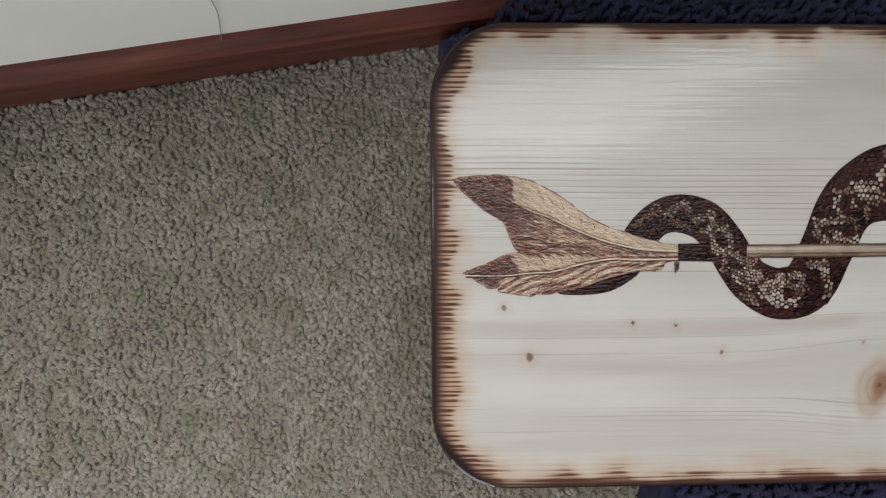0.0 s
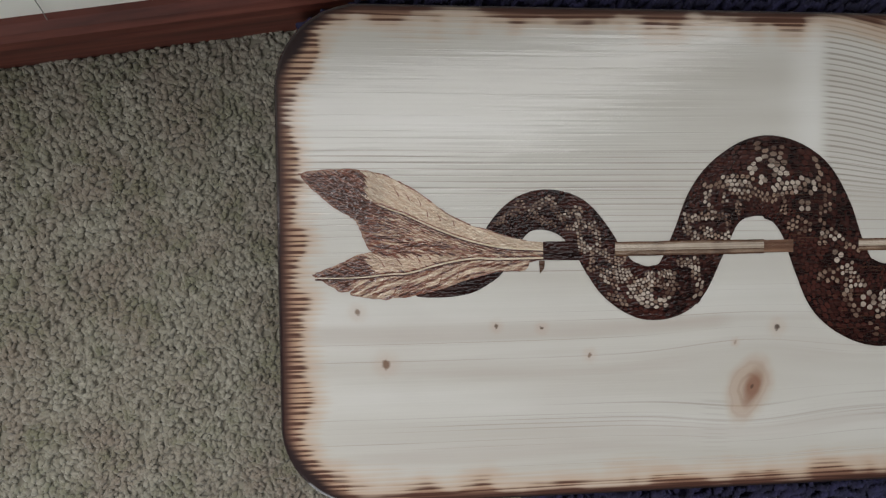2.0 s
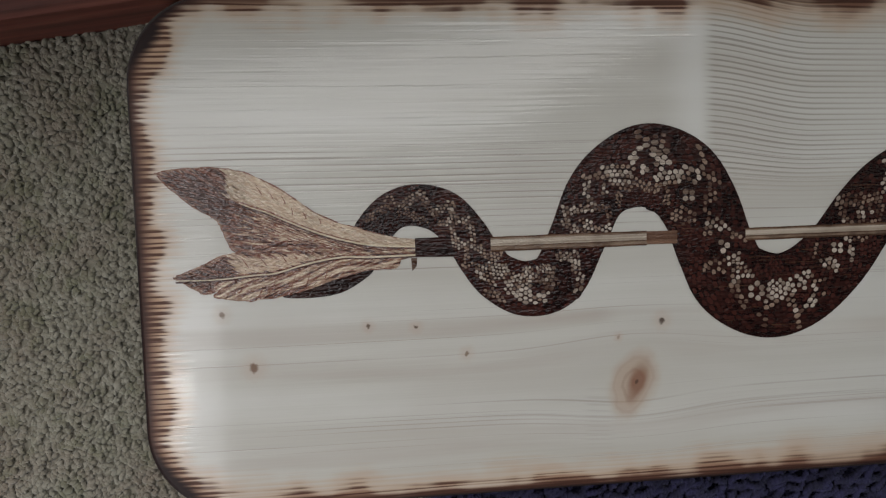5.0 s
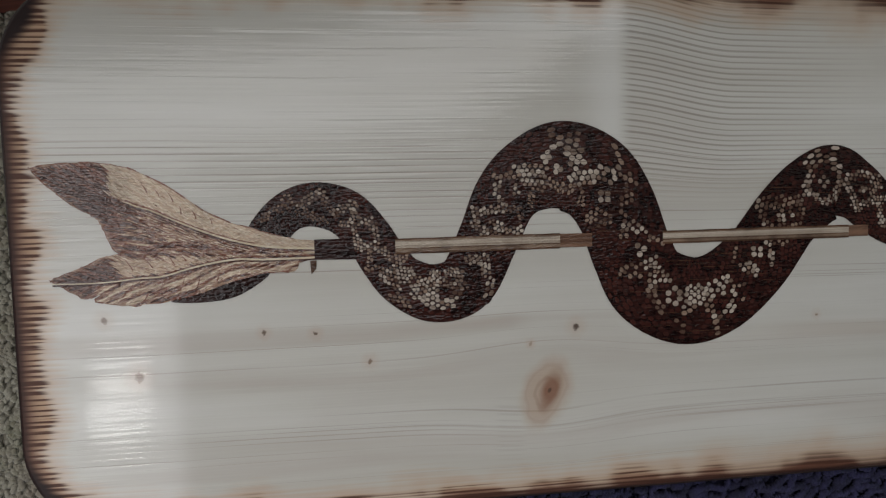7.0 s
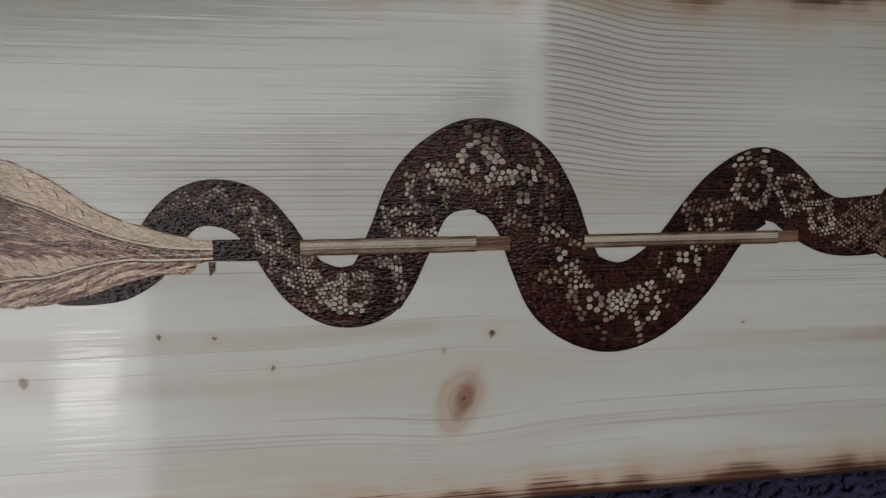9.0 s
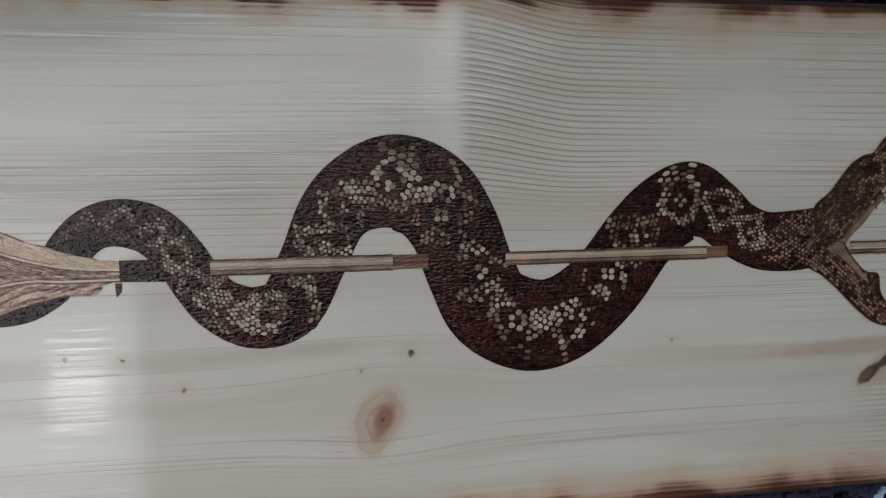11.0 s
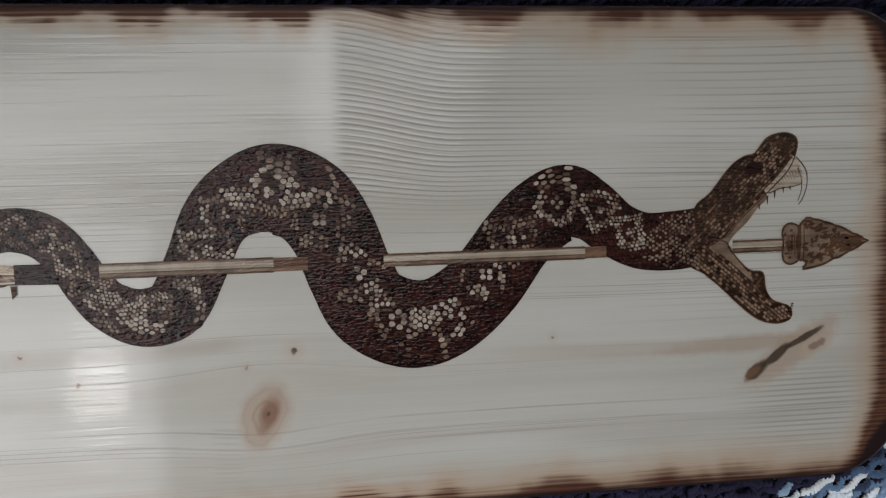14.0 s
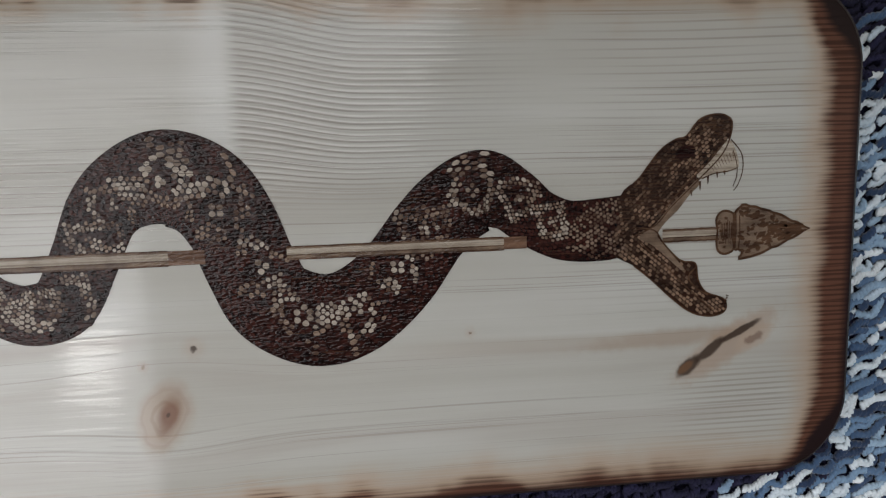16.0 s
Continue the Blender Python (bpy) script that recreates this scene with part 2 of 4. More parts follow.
    wide = n.math("ADD", n.math("MULTIPLY", sides, n.step(x, 0.3, 0.5, 0.0052, 0.0165)), n.math("MULTIPLY", n.math("MULTIPLY", n.step(slow, 0.36, 0.68), n.math("SUBTRACT", 1.0, n.math("MULTIPLY", sides, n.step(x, 0.3, 0.5, 0.0, 0.55)))), n.step(y, -0.05, 0.05, 0.0070, 0.0100)))
    wide = n.math("ADD", wide, n.step(y, 0.05, -0.05, 0.0012, 0.0034))
    wide = n.math("ADD", wide, n.math("MULTIPLY", n.math("SUBTRACT", comb, 0.45), n.step(x, 0.3, 0.5, 0.009, 0.005)))
    wide = n.math("ADD", wide, n.math("MULTIPLY", tooth, n.step(x, 0.3, 0.5, 0.0015, 0.0010)))
    corner = n.math("MULTIPLY", n.step(px, 0.0, 0.03), n.step(py, 0.0, 0.03))
    wide = n.math("ADD", wide, n.math("MULTIPLY", corner, n.step(x, 0.3, 0.5, 0.005, 0.009)))
    halo = n.math("SUBTRACT", edge, wide)
    c = n.mix(n.step(halo, n.step(x, 0.3, 0.5, 0.016, 0.026), 0.0, 0.0, 0.72), c, (0.38, 0.25, 0.155))
    brown = n.mix(n.step(tooth, -0.5, 0.7), n.mix(n.step(x, 0.3, 0.5), n.mix(n.step(edge, 0.002, 0.013), (0.085, 0.036, 0.024), (0.37, 0.245, 0.165)), (0.115, 0.050, 0.031)), n.mix(n.step(x, 0.3, 0.5), (0.070, 0.031, 0.021), (0.058, 0.025, 0.017)))
    c = n.mix(n.step(halo, n.step(x, 0.3, 0.5, 0.0045, 0.0085), n.step(x, 0.3, 0.5, -0.0015, -0.004)), c, brown)
    c = n.mix(n.step(edge, n.step(x, 0.3, 0.5, 0.0024, 0.0034), 0.0012), c, (0.012, 0.008, 0.010))
    c = n.mix(n.step(n.math("SUBTRACT", edge, n.math("MULTIPLY", wide, n.math("ADD", n.step(x, 0.3, 0.5, 0.08, 0.16), n.math("MULTIPLY", corner, 0.35)))), 0.006, -0.001), c, (0.018, 0.010, 0.010))
    relief = n.math("ADD", varnish_relief(n, x, y), n.math("MULTIPLY", lines, -0.5))
    relief = n.math("ADD", relief, n.math("MULTIPLY", zone, n.math("MULTIPLY", ripple, 0.35)))
    n.coat(n.math("MAXIMUM", n.step(halo, 0.006, -0.003, 0.9, 0.06), n.step(edge, 0.0026, 0.0012)))
    n.out.inputs["Coat Roughness"].default_value = 0.075
    return n.done(c, 0.42, relief, 0.22, 0.0006, 0.0, n.step(halo, 0.006, -0.003, 0.4, 0.10))


def burned(name, dark, light, streak=0.5, gloss=0.11, stretch=(14.0, 300.0), per_piece=False, spec=0.25):
    """A burned-in drawing under varnish; the grain shows through."""
    n = Nodes(name)
    x, y, _ = n.split(n.at)
    s = n.noise(n.vec(n.math("MULTIPLY", x, stretch[0]), n.math("MULTIPLY", y, stretch[1])), 1.0, 3.0, 0.6)
    b = n.noise(n.at, 85.0, 3.0)
    v = n.math("ADD", n.math("MULTIPLY", s, streak), n.math("MULTIPLY", b, 1.0 - streak))
    if per_piece:
        patch = n.step(n.noise(n.at, 34.0, 2.0), 0.3, 0.7)
        v = n.math("ADD", n.math("MULTIPLY", v, 0.28), n.math("ADD", n.math("MULTIPLY", n.island(), 0.38), n.math("MULTIPLY", patch, 0.34)))
    c = n.mix(n.step(v, 0.3, 0.7), dark, light)
    return n.done(c, gloss, n.math("ADD", varnish_relief(n, x, y), n.math("MULTIPLY", n.noise(n.vec(n.math("MULTIPLY", x, 330.0), n.math("MULTIPLY", y, 700.0)), 1.0, 1.0), 2.2)), 0.48, 0.0007, 0.0, spec)


def yarn(name, stops, scale, depth, tint=(0.13, 0.112, 0.070), tint2=None):
    n = Nodes(name)
    c = n.ramp(n.island(), stops)
    m = n.noise(n.at, scale, 3.0)
    c = n.mix(n.step(m, 0.35, 0.7, 0.0, depth), c, tint)
    if tint2:
        c = n.mix(n.step(n.noise(n.at, scale * 2.3, 3.0), 0.45, 0.72, 0.0, depth), c, tint2)
    return n.done(c, 0.95, n.noise(n.at, 900.0, 2.0), 0.25, 0.001, 0.0, 0.1, 0.3)


def plain(name, colour, rough, scale=40.0, vary=0.12, relief=0.1, metal=0.0):
    n = Nodes(name)
    m = n.noise(n.at, scale, 4.0)
    c = n.mix(n.step(m, 0.3, 0.7), tuple(v * (1 - vary) for v in colour), tuple(min(1.0, v * (1 + vary)) for v in colour))
    return n.done(c, rough, n.noise(n.at, scale * 8, 2.0), relief, 0.001, metal)


def mahogany():
    n = Nodes("mahogany_stain")
    x, y, z = n.split(n.at)
    s = n.noise(n.vec(n.math("MULTIPLY", x, 9.0), n.math("MULTIPLY", z, 160.0), n.math("MULTIPLY", y, 20.0)), 1.0, 4.0, 0.6)
    c = n.ramp(s, [(0.3, (0.050, 0.015, 0.011)), (0.55, (0.115, 0.032, 0.023)), (0.75, (0.18, 0.058, 0.038))])
    c = n.mix(n.step(n.noise(n.at, 14.0, 3.0), 0.5, 0.75, 0.0, 0.5), c, (0.12, 0.038, 0.021))
    return n.done(c, 0.5, s, 0.12, 0.001, 0.0, 0.25)


PINE = pine()
BODY = burned("burned_dark", (0.004, 0.0016, 0.0017), (0.026, 0.0082, 0.0066), 0.6)
SCALE = burned("burned_scale", (0.005, 0.0020, 0.0020), (0.042, 0.0128, 0.0098), 0.5, per_piece=True)
PALE = burned("pale_scale", (0.115, 0.078, 0.058), (0.36, 0.305, 0.255), 0.45, per_piece=True)
BROWN = burned("half_burned_scale", (0.065, 0.036, 0.026), (0.215, 0.150, 0.112), 0.5, per_piece=True)
HEAD = burned("burned_umber", (0.008, 0.004, 0.0035), (0.036, 0.016, 0.010), 0.4)
TAN = burned("burned_tan", (0.27, 0.172, 0.108), (0.475, 0.365, 0.265), 0.5)
SHAFT = burned("burned_shaft", (0.17, 0.128, 0.094), (0.46, 0.40, 0.33), 0.8, stretch=(6.0, 500.0))
LINE = burned("burned_line", (0.028, 0.013, 0.008), (0.10, 0.052, 0.030), 0.5)
QUILL = burned("pale_quill", (0.40, 0.32, 0.22), (0.55, 0.47, 0.36), 0.5)
BINDING = burned("burned_binding", (0.070, 0.036, 0.024), (0.18, 0.102, 0.066), 0.7)
STONE = burned("burned_stone", (0.075, 0.048, 0.034), (0.215, 0.152, 0.108), 0.4)
CARPET = yarn("beige_yarn", [(0.0, (0.190, 0.177, 0.138)), (0.5, (0.23, 0.216, 0.172)), (1.0, (0.28, 0.266, 0.218))], 24.0, 0.65, (0.185, 0.146, 0.115), (0.130, 0.132, 0.080))
CARPET_BACK = plain("beige_backing", (0.20, 0.185, 0.145), 0.95)
CHENILLE = yarn("blue_chenille", [(0.0, (0.022, 0.038, 0.085)), (0.28, (0.060, 0.110, 0.21)), (0.46, (0.16, 0.27, 0.43)), (0.60, (0.36, 0.50, 0.65)), (0.72, (0.68, 0.78, 0.86)), (1.0, (0.90, 0.94, 0.96))], 60.0, 0.12, (0.10, 0.13, 0.18))
# Colour of the rug's backing, and of the pile painted as if shaded.
NAVY = plain("navy_backing", (0.014, 0.013, 0.042), 0.95, 120.0, 0.4, 0.6)
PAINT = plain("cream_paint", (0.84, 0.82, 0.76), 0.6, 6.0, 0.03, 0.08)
# Kept very dark so unseen surfaces add little bounce light and reflection.
PAINT_LOW_BOUNCE = plain("low_bounce_paint", (0.085, 0.080, 0.073), 0.7, 6.0, 0.03, 0.08)
WOODTRIM = mahogany()
CABLE = plain("grey_cable", (0.20, 0.20, 0.17), 0.5)
GLASS_WHITE = plain("white_trim", (0.8, 0.8, 0.78), 0.4)


# Building helpers.
def mesh_object(name, verts, faces, material, parent=None, smooth=False):
    me = bpy.data.meshes.new(name)
    me.from_pydata(verts, [], faces)
    me.materials.append(material)
    if smooth:
        me.polygons.foreach_set("use_smooth", [True] * len(me.polygons))
    me.update()
    ob = new(name, me)
    if parent is not None:
        ob.parent = parent
    return ob


def part(name, bm, material, parent, label=""):
    me = bpy.data.meshes.new(name)
    bm.to_mesh(me)
    bm.free()
    me.materials.append(material)
    ob = new(name, me)
    ob.parent = parent
    return tagged(ob, label)


def box(name, lo, hi, material, parent=None, bevel=0.0):
    bm = bmesh.new()
    bmesh.ops.create_cube(bm, size=1.0)
    for v in bm.verts:
        v.co = [lo[k] + (v.co[k] + 0.5) * (hi[k] - lo[k]) for k in range(3)]
    if bevel:
        bmesh.ops.bevel(bm, geom=bm.edges[:], offset=bevel, segments=2, affect="EDGES")
    return part(name, bm, material, parent)


def spline(points, per=8, closed=False):
    """Catmull-Rom through control points of any dimension."""
    p = [np.array(q, float) for q in points]
    n = len(p)
    out = []
    for i in range(n if closed else n - 1):
        a, b, c, d = (p[(i + k) % n] if closed else p[min(max(i + k, 0), n - 1)] for k in (-1, 0, 1, 2))
        for t in np.linspace(0, 1, per, endpoint=False):
            out.append(0.5 * (2 * b + (c - a) * t + (2 * a - 5 * b + 4 * c - d) * t * t + (3 * b - a - 3 * c + d) * t ** 3))
    if not closed:
        out.append(p[-1])
    return out


def inside(x, y, ring):
    hit = False
    for (x0, y0), (x1, y1) in zip(ring, ring[1:] + ring[:1]):
        if (y0 > y) != (y1 > y) and x < (x1 - x0) * (y - y0) / (y1 - y0) + x0:
            hit = not hit
    return hit


def flat(name, ring, lift, material, parent, label=""):
    """A drawn shape on the board: an outline in millimetres, filled."""
    bm = bmesh.new()
    f = bm.faces.new([bm.verts.new((q[0] / 1000, q[1] / 1000, TOP + lift)) for q in ring])
    if f.normal.z < 0:
        f.normal_flip()
    bmesh.ops.triangulate(bm, faces=[f])
    bm.normal_update()
    for f in bm.faces:
        if f.normal.z < 0:
            f.normal_flip()
    return part(name, bm, material, parent, label)


class Strokes:
    """Many drawn strokes and cells, joined in one mesh."""

    def __init__(self, lift):
        self.v, self.f, self.z, self.count = [], [], TOP + lift, 0

    def line(self, pts, w0, w1=None):
        w1 = w0 if w1 is None else w1
        p = [np.array(q[:2], float) for q in pts]
        start = len(self.v)
        # each stroke lies a hair above the one before it
        self.count += 1
        z = self.z + (self.count % 19) * 1e-6
        for i, q in enumerate(p):
            d = p[min(i + 1, len(p) - 1)] - p[max(i - 1, 0)]
            d = d / (np.hypot(*d) + 1e-9)
            w = (w0 + (w1 - w0) * i / (len(p) - 1)) / 2
            for s in (1, -1):
                self.v.append(((q[0] - s * d[1] * w) / 1000, (q[1] + s * d[0] * w) / 1000, z))
        for i in range(len(p) - 1):
            a = start + 2 * i
            self.f.append((a, a + 1, a + 3, a + 2))

    def cell(self, corners):
        start = len(self.v)
        self.count += 1
        self.v += [(q[0] / 1000, q[1] / 1000, self.z + (self.count % 19) * 1e-6) for q in corners]
        self.f.append(tuple(range(start, start + len(corners))))

    def make(self, name, material, parent, label="", stuff=False):
        ob = mesh_object(name, self.v, self.f, material, parent)
        bm = bmesh.new()
        bm.from_mesh(ob.data)
        bm.normal_update()
        for f in bm.faces:
            if f.normal.z < 0:
                f.normal_flip()
        bm.to_mesh(ob.data)
        bm.free()
        return tagged(ob, label, kind="stuff" if stuff else "")


rng = random.Random(7)

# ---- the room ----
WA = math.atan(WALL_SLOPE)


def wall_y(x):
    return WALL_Y + WALL_SLOPE * x


floor = box("floor", (-1.6, -2.6, -0.06), (3.4, 0.9, 0.0060), CARPET_BACK)
tagged(floor, "beige wall-to-wall carpet laid on the room's floor", "floor", kind="structure")
# north wall round the opening of its added, unseen window
bm = bmesh.new()
for lo, hi in (((-2.6, -0.06), (-1.05, 2.5)), ((0.60, -0.06), (4.2, 2.5)), ((-1.05, -0.06), (0.60, 0.42)), ((-1.05, 2.20), (0.60, 2.5))):
    r = bmesh.ops.create_cube(bm, size=1.0)
    for v in r["verts"]:
        v.co = (lo[0] + (v.co.x + 0.5) * (hi[0] - lo[0]), (v.co.y + 0.5) * 0.12, lo[1] + (v.co.z + 0.5) * (hi[1] - lo[1]))
north = part("wall_north", bm, PAINT, None)
north.matrix_world = pose(0, WALL_Y + 0.012, 0, 0, 0, math.degrees(WA))
tagged(north, "cream painted plaster wall above a dark baseboard", "wall", kind="structure")
# Added out of view to keep the east lamp off the rug's north end.
stub = box("light_blocker", (0.97, 0.078, 0.0), (1.07, 0.33, 2.4), PAINT)
tagged(stub, "unseen cream panel added to block low east light", "wall", kind="structure")
# Unseen walls that close the room, darkened to control the fill light.
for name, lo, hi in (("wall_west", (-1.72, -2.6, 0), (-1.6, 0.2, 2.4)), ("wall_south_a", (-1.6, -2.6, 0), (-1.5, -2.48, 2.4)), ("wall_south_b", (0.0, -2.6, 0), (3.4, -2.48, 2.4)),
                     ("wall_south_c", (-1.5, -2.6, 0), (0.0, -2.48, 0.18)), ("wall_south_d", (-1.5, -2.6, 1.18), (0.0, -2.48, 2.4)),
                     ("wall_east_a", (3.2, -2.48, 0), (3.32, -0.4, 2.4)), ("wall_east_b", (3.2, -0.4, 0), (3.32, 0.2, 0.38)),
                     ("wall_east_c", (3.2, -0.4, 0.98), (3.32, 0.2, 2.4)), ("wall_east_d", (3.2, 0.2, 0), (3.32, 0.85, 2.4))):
    tagged(box(name, lo, hi, PAINT_LOW_BOUNCE), "unseen wall closing the room, darkened to hold back bounce light", "wall", kind="structure")
bm = bmesh.new()
for lo, hi in (((-1.9, -2.6), (-1.56, 0.95)), ((-0.44, -2.6), (3.4, 0.95)), ((-1.56, -2.6), (-0.44, -1.48)), ((-1.56, -0.06), (-0.44, 0.95))):
    r = bmesh.ops.create_cube(bm, size=1.0)
    for v in r["verts"]:
        v.co = (lo[0] + (v.co.x + 0.5) * (hi[0] - lo[0]), lo[1] + (v.co.y + 0.5) * (hi[1] - lo[1]), 2.4 + (v.co.z + 0.5) * 0.12)
ceiling = part("ceiling", bm, PAINT_LOW_BOUNCE, None)
tagged(ceiling, "unseen ceiling, darkened to cut bounce light, with a skylight opening", "ceiling", kind="structure")

# baseboard with a rounded top edge
H = 0.066
section = [(0.0, 0.0), (-0.012, 0.0), (-0.013, H * 0.7), (-0.012, H * 0.86), (-0.009, H * 0.95), (-0.004, H), (0.0, H)]
verts = [(x, y, z) for x in (-2.5, 4.1) for y, z in section]
k = len(section)
faces = [(i, i + 1, k + i + 1, k + i) for i in range(k - 1)] + [tuple(range(k))[::-1], tuple(range(k, 2 * k))]
base = mesh_object("baseboard", verts, faces, WOODTRIM)
base.matrix_world = pose(0, WALL_Y + 0.012, 0, 0, 0, math.degrees(WA))
tagged(base, "dark mahogany stained wooden baseboard along the cream wall", "baseboard", kind="structure")

# thin cable hanging down the wall
crv = bpy.data.curves.new("wall_cable", "CURVE")
crv.dimensions, crv.bevel_depth, crv.bevel_resolution = "3D", 0.0003, 2
sp = crv.splines.new("BEZIER")
sp.bezier_points.add(3)
for b, (x, z, out) in zip(sp.bezier_points, ((-0.1130, H - 0.001, 0.004), (-0.1075, 0.088, 0.003), (-0.100, 0.125, 0.003), (-0.097, 0.32, 0.003))):
    b.co = (x, wall_y(x) + 0.012 - out, z)
    b.handle_left_type = b.handle_right_type = "AUTO"
crv.materials.append(CABLE)
tagged(new("wall_cable", crv), "thin grey cable hanging down the cream wall", "cable")

# unseen window frames; the north and south ones are added for fill lamps
for name, lo, hi in (("window_1", (3.24, -0.4, 0.38), (3.28, 0.2, 0.98)), ("added_window_2", (-1.05, 0.06, 0.42), (0.60, 0.10, 2.20)), ("added_window_3", (-1.5, -2.56, 0.18), (0.0, -2.52, 1.18))):
    w = new(name)
    t = 0.05
    ax = 0 if hi[0] - lo[0] > 0.2 else 1
    for k in range(4):
        a, b = list(lo), list(hi)
        if k == 0: b[2] = lo[2] + t
        if k == 1: a[2] = hi[2] - t
        if k == 2: b[ax] = lo[ax] + t
        if k == 3: a[ax] = hi[ax] - t
        if k > 1: a[2], b[2] = lo[2] + t, hi[2] - t
        box("window_frame", a, b, GLASS_WHITE, w)
    if name == "added_window_2":
        w.matrix_world = pose(0, WALL_Y + 0.012, 0, 0, 0, math.degrees(WA))
    tagged(w, "white frame of an unseen, assumed window", "window", kind="structure")

# ---- the board with its burned drawing ----
plaque = new("wooden_plaque")
tagged(plaque, "varnished pine board with scorched rim, lying on a blue rug", "wooden plaque")


def rounded_outline(inset, seg=14):
    r = RADIUS - inset
    pts = []
    for cx, cy, a0 in ((BX1 - RADIUS, BY1 - RADIUS, 0), (BX0 + RADIUS, BY1 - RADIUS, 90), (BX0 + RADIUS, BY0 + RADIUS, 180), (BX1 - RADIUS, BY0 + RADIUS, 270)):
        for k in range(seg + 1):
            a = radians(a0 + 90 * k / seg)
            pts.append((cx + r * math.cos(a), cy + r * math.sin(a)))
    return pts


verts, faces = [], []
steps = [(0.003, TOP - THICK), (0.0, TOP - THICK + 0.003), (0.0, TOP - 0.0030), (0.0008, TOP - 0.0010), (0.0026, TOP)]
for inset, z in steps:
    verts += [(x, y, z) for x, y in rounded_outline(inset)]
m = len(verts) // len(steps)
for s in range(len(steps) - 1):
    faces += [(s * m + i, s * m + (i + 1) % m, (s + 1) * m + (i + 1) % m, (s + 1) * m + i) for i in range(m)]
faces += [tuple(range(m))[::-1], tuple(range((len(steps) - 1) * m, len(steps) * m))]
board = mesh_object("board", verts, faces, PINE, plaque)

# body of the drawn snake: centre and half width in millimetres
SPINE = [(149, 20, 9.0), (156, 31, 10.6), (167, 42, 10.9), (181, 45.4, 12.0), (197, 40.8, 12.8), (209, 28, 12.8), (218, 13.5, 13.2), (228.5, 1.5, 14.3), (245.5, -5.5, 16.4),
         (263.5, 0, 17.2), (276, 23.5, 17.4), (286.5, 46.5, 18.6), (300, 58.8, 21.5), (319, 64.2, 25.2), (338.5, 57, 25.4), (351.5, 39.5, 24.4), (361, 14.5, 24.3), (372, -5.5, 25.2),
         (394, -16, 26.0), (415.5, -12, 24.8), (438, 5.5, 23.2), (458, 31.5, 22.2), (473.5, 45.5, 22.6), (488.5, 52, 22.2), (503.5, 46.5, 18.2), (517.5, 35.5, 16.7), (534.5, 28, 17.0),
         (554, 27.5, 17.8), (570, 29.5, 17.4)]
spine = spline(SPINE, 10)


def frame_at(i):
    a, b = spine[max(i - 1, 0)], spine[min(i + 1, len(spine) - 1)]
    d = (b - a)[:2]
    d = d / np.hypot(*d)
    return spine[i][:2], np.array((-d[1], d[0])), spine[i][2]


strip = Strokes(0.0003)
edges = []
for i in range(len(spine)):
    c, nrm, w = frame_at(i)
    edges.append((c + nrm * w, c - nrm * w))
for (a0, b0), (a1, b1) in zip(edges, edges[1:]):
    strip.count = 0
    strip.cell((a0, b0, b1, a1))
snake = strip.make("snake_body", BODY, plaque, "dark burned wavy snake body with pale scale pattern")

# scales: rows of small cells along the body
run = [0.0]
for p, q in zip(spine, spine[1:]):
    run.append(run[-1] + float(np.hypot(*(q - p)[:2])) / (0.5 * (p[2] + q[2])))
run = np.array(run)
arr = np.array(spine)


def on_body(u, v):
    """The place at u half-widths along the body and v across it (-1 to 1)."""
    u = min(max(u, 0.0), run[-1] - 1e-6)
    i = int(np.searchsorted(run, u, side="right")) - 1
    f = (u - run[i]) / (run[i + 1] - run[i])
    c0, n0, w0 = frame_at(i)
    c1, n1, w1 = frame_at(i + 1)
    nn = n0 * (1 - f) + n1 * f
    return (c0 * (1 - f) + c1 * f) + nn * (w0 * (1 - f) + w1 * f) * v


BANDS, FLOWERS = [], []


def band(width, tone, *points):
    """A chain of pale scales on the body, in millimetres. tone: 1 brown, 2 pale, 3 large and pale."""
    BANDS.append((width, tone, points))


def rosette(radius, *centres):
    """A flower of a few large single scales."""
    FLOWERS.append((radius, centres))


# first small bend
band(2.2, 1, (153.5, 38.5), (159, 42.5), (164.5, 44.5))
band(2, 1, (166, 49.5), (169, 46), (172.5, 42))
band(2, 2, (173.5, 45), (179.5, 49.5), (184, 51.5), (188.5, 44.5), (192, 40.5))
band(2, 1, (173.5, 43), (179.5, 39.5), (185.5, 36.5))
band(2, 2, (192, 42), (197.5, 43.5), (202.5, 45.5), (202, 38.5), (201, 33.5))
band(2, 2, (195.5, 34.5), (201, 34.5), (207.5, 36), (211, 36.5), (213.5, 29), (214, 22))
band(2.2, 2, (201.5, 33), (202.5, 27.5), (204, 22), (213.5, 21), (217.5, 18.5))
band(2, 1, (210, 16.5), (209, 10.5), (216, 8.5))
band(2, 1, (217.5, 19.5), (221.5, 14.5), (229, 14.5))
# dip below the shaft
band(5, 2, (219.5, 5.5), (225, 7), (229.5, 5.5))
band(2, 2, (222.5, 2), (225.5, -2.5))
band(2.5, 1, (218.5, -8.5), (223.5, -6.5), (230, -11.5))
band(2, 2, (229.5, 6), (236.5, 2.5))
band(4.5, 2, (235.5, -3), (242.5, -2.5), (245.5, 3))
band(3, 2, (235.5, -6), (244.5, -8), (243.5, -13))
band(2, 2, (246.5, 2), (252.5, -1), (257.5, -3))
band(2.2, 2, (253, 5.5), (258.5, 7), (259.5, 0.5), (258, -7), (254, -11.5), (246, -13))
band(1.5, 1, (260.5, -2.5), (264.5, -2.5))
band(2.5, 2, (265.5, 12.5), (273.5, 13), (274.5, 5), (276.5, 1), (275, -6))
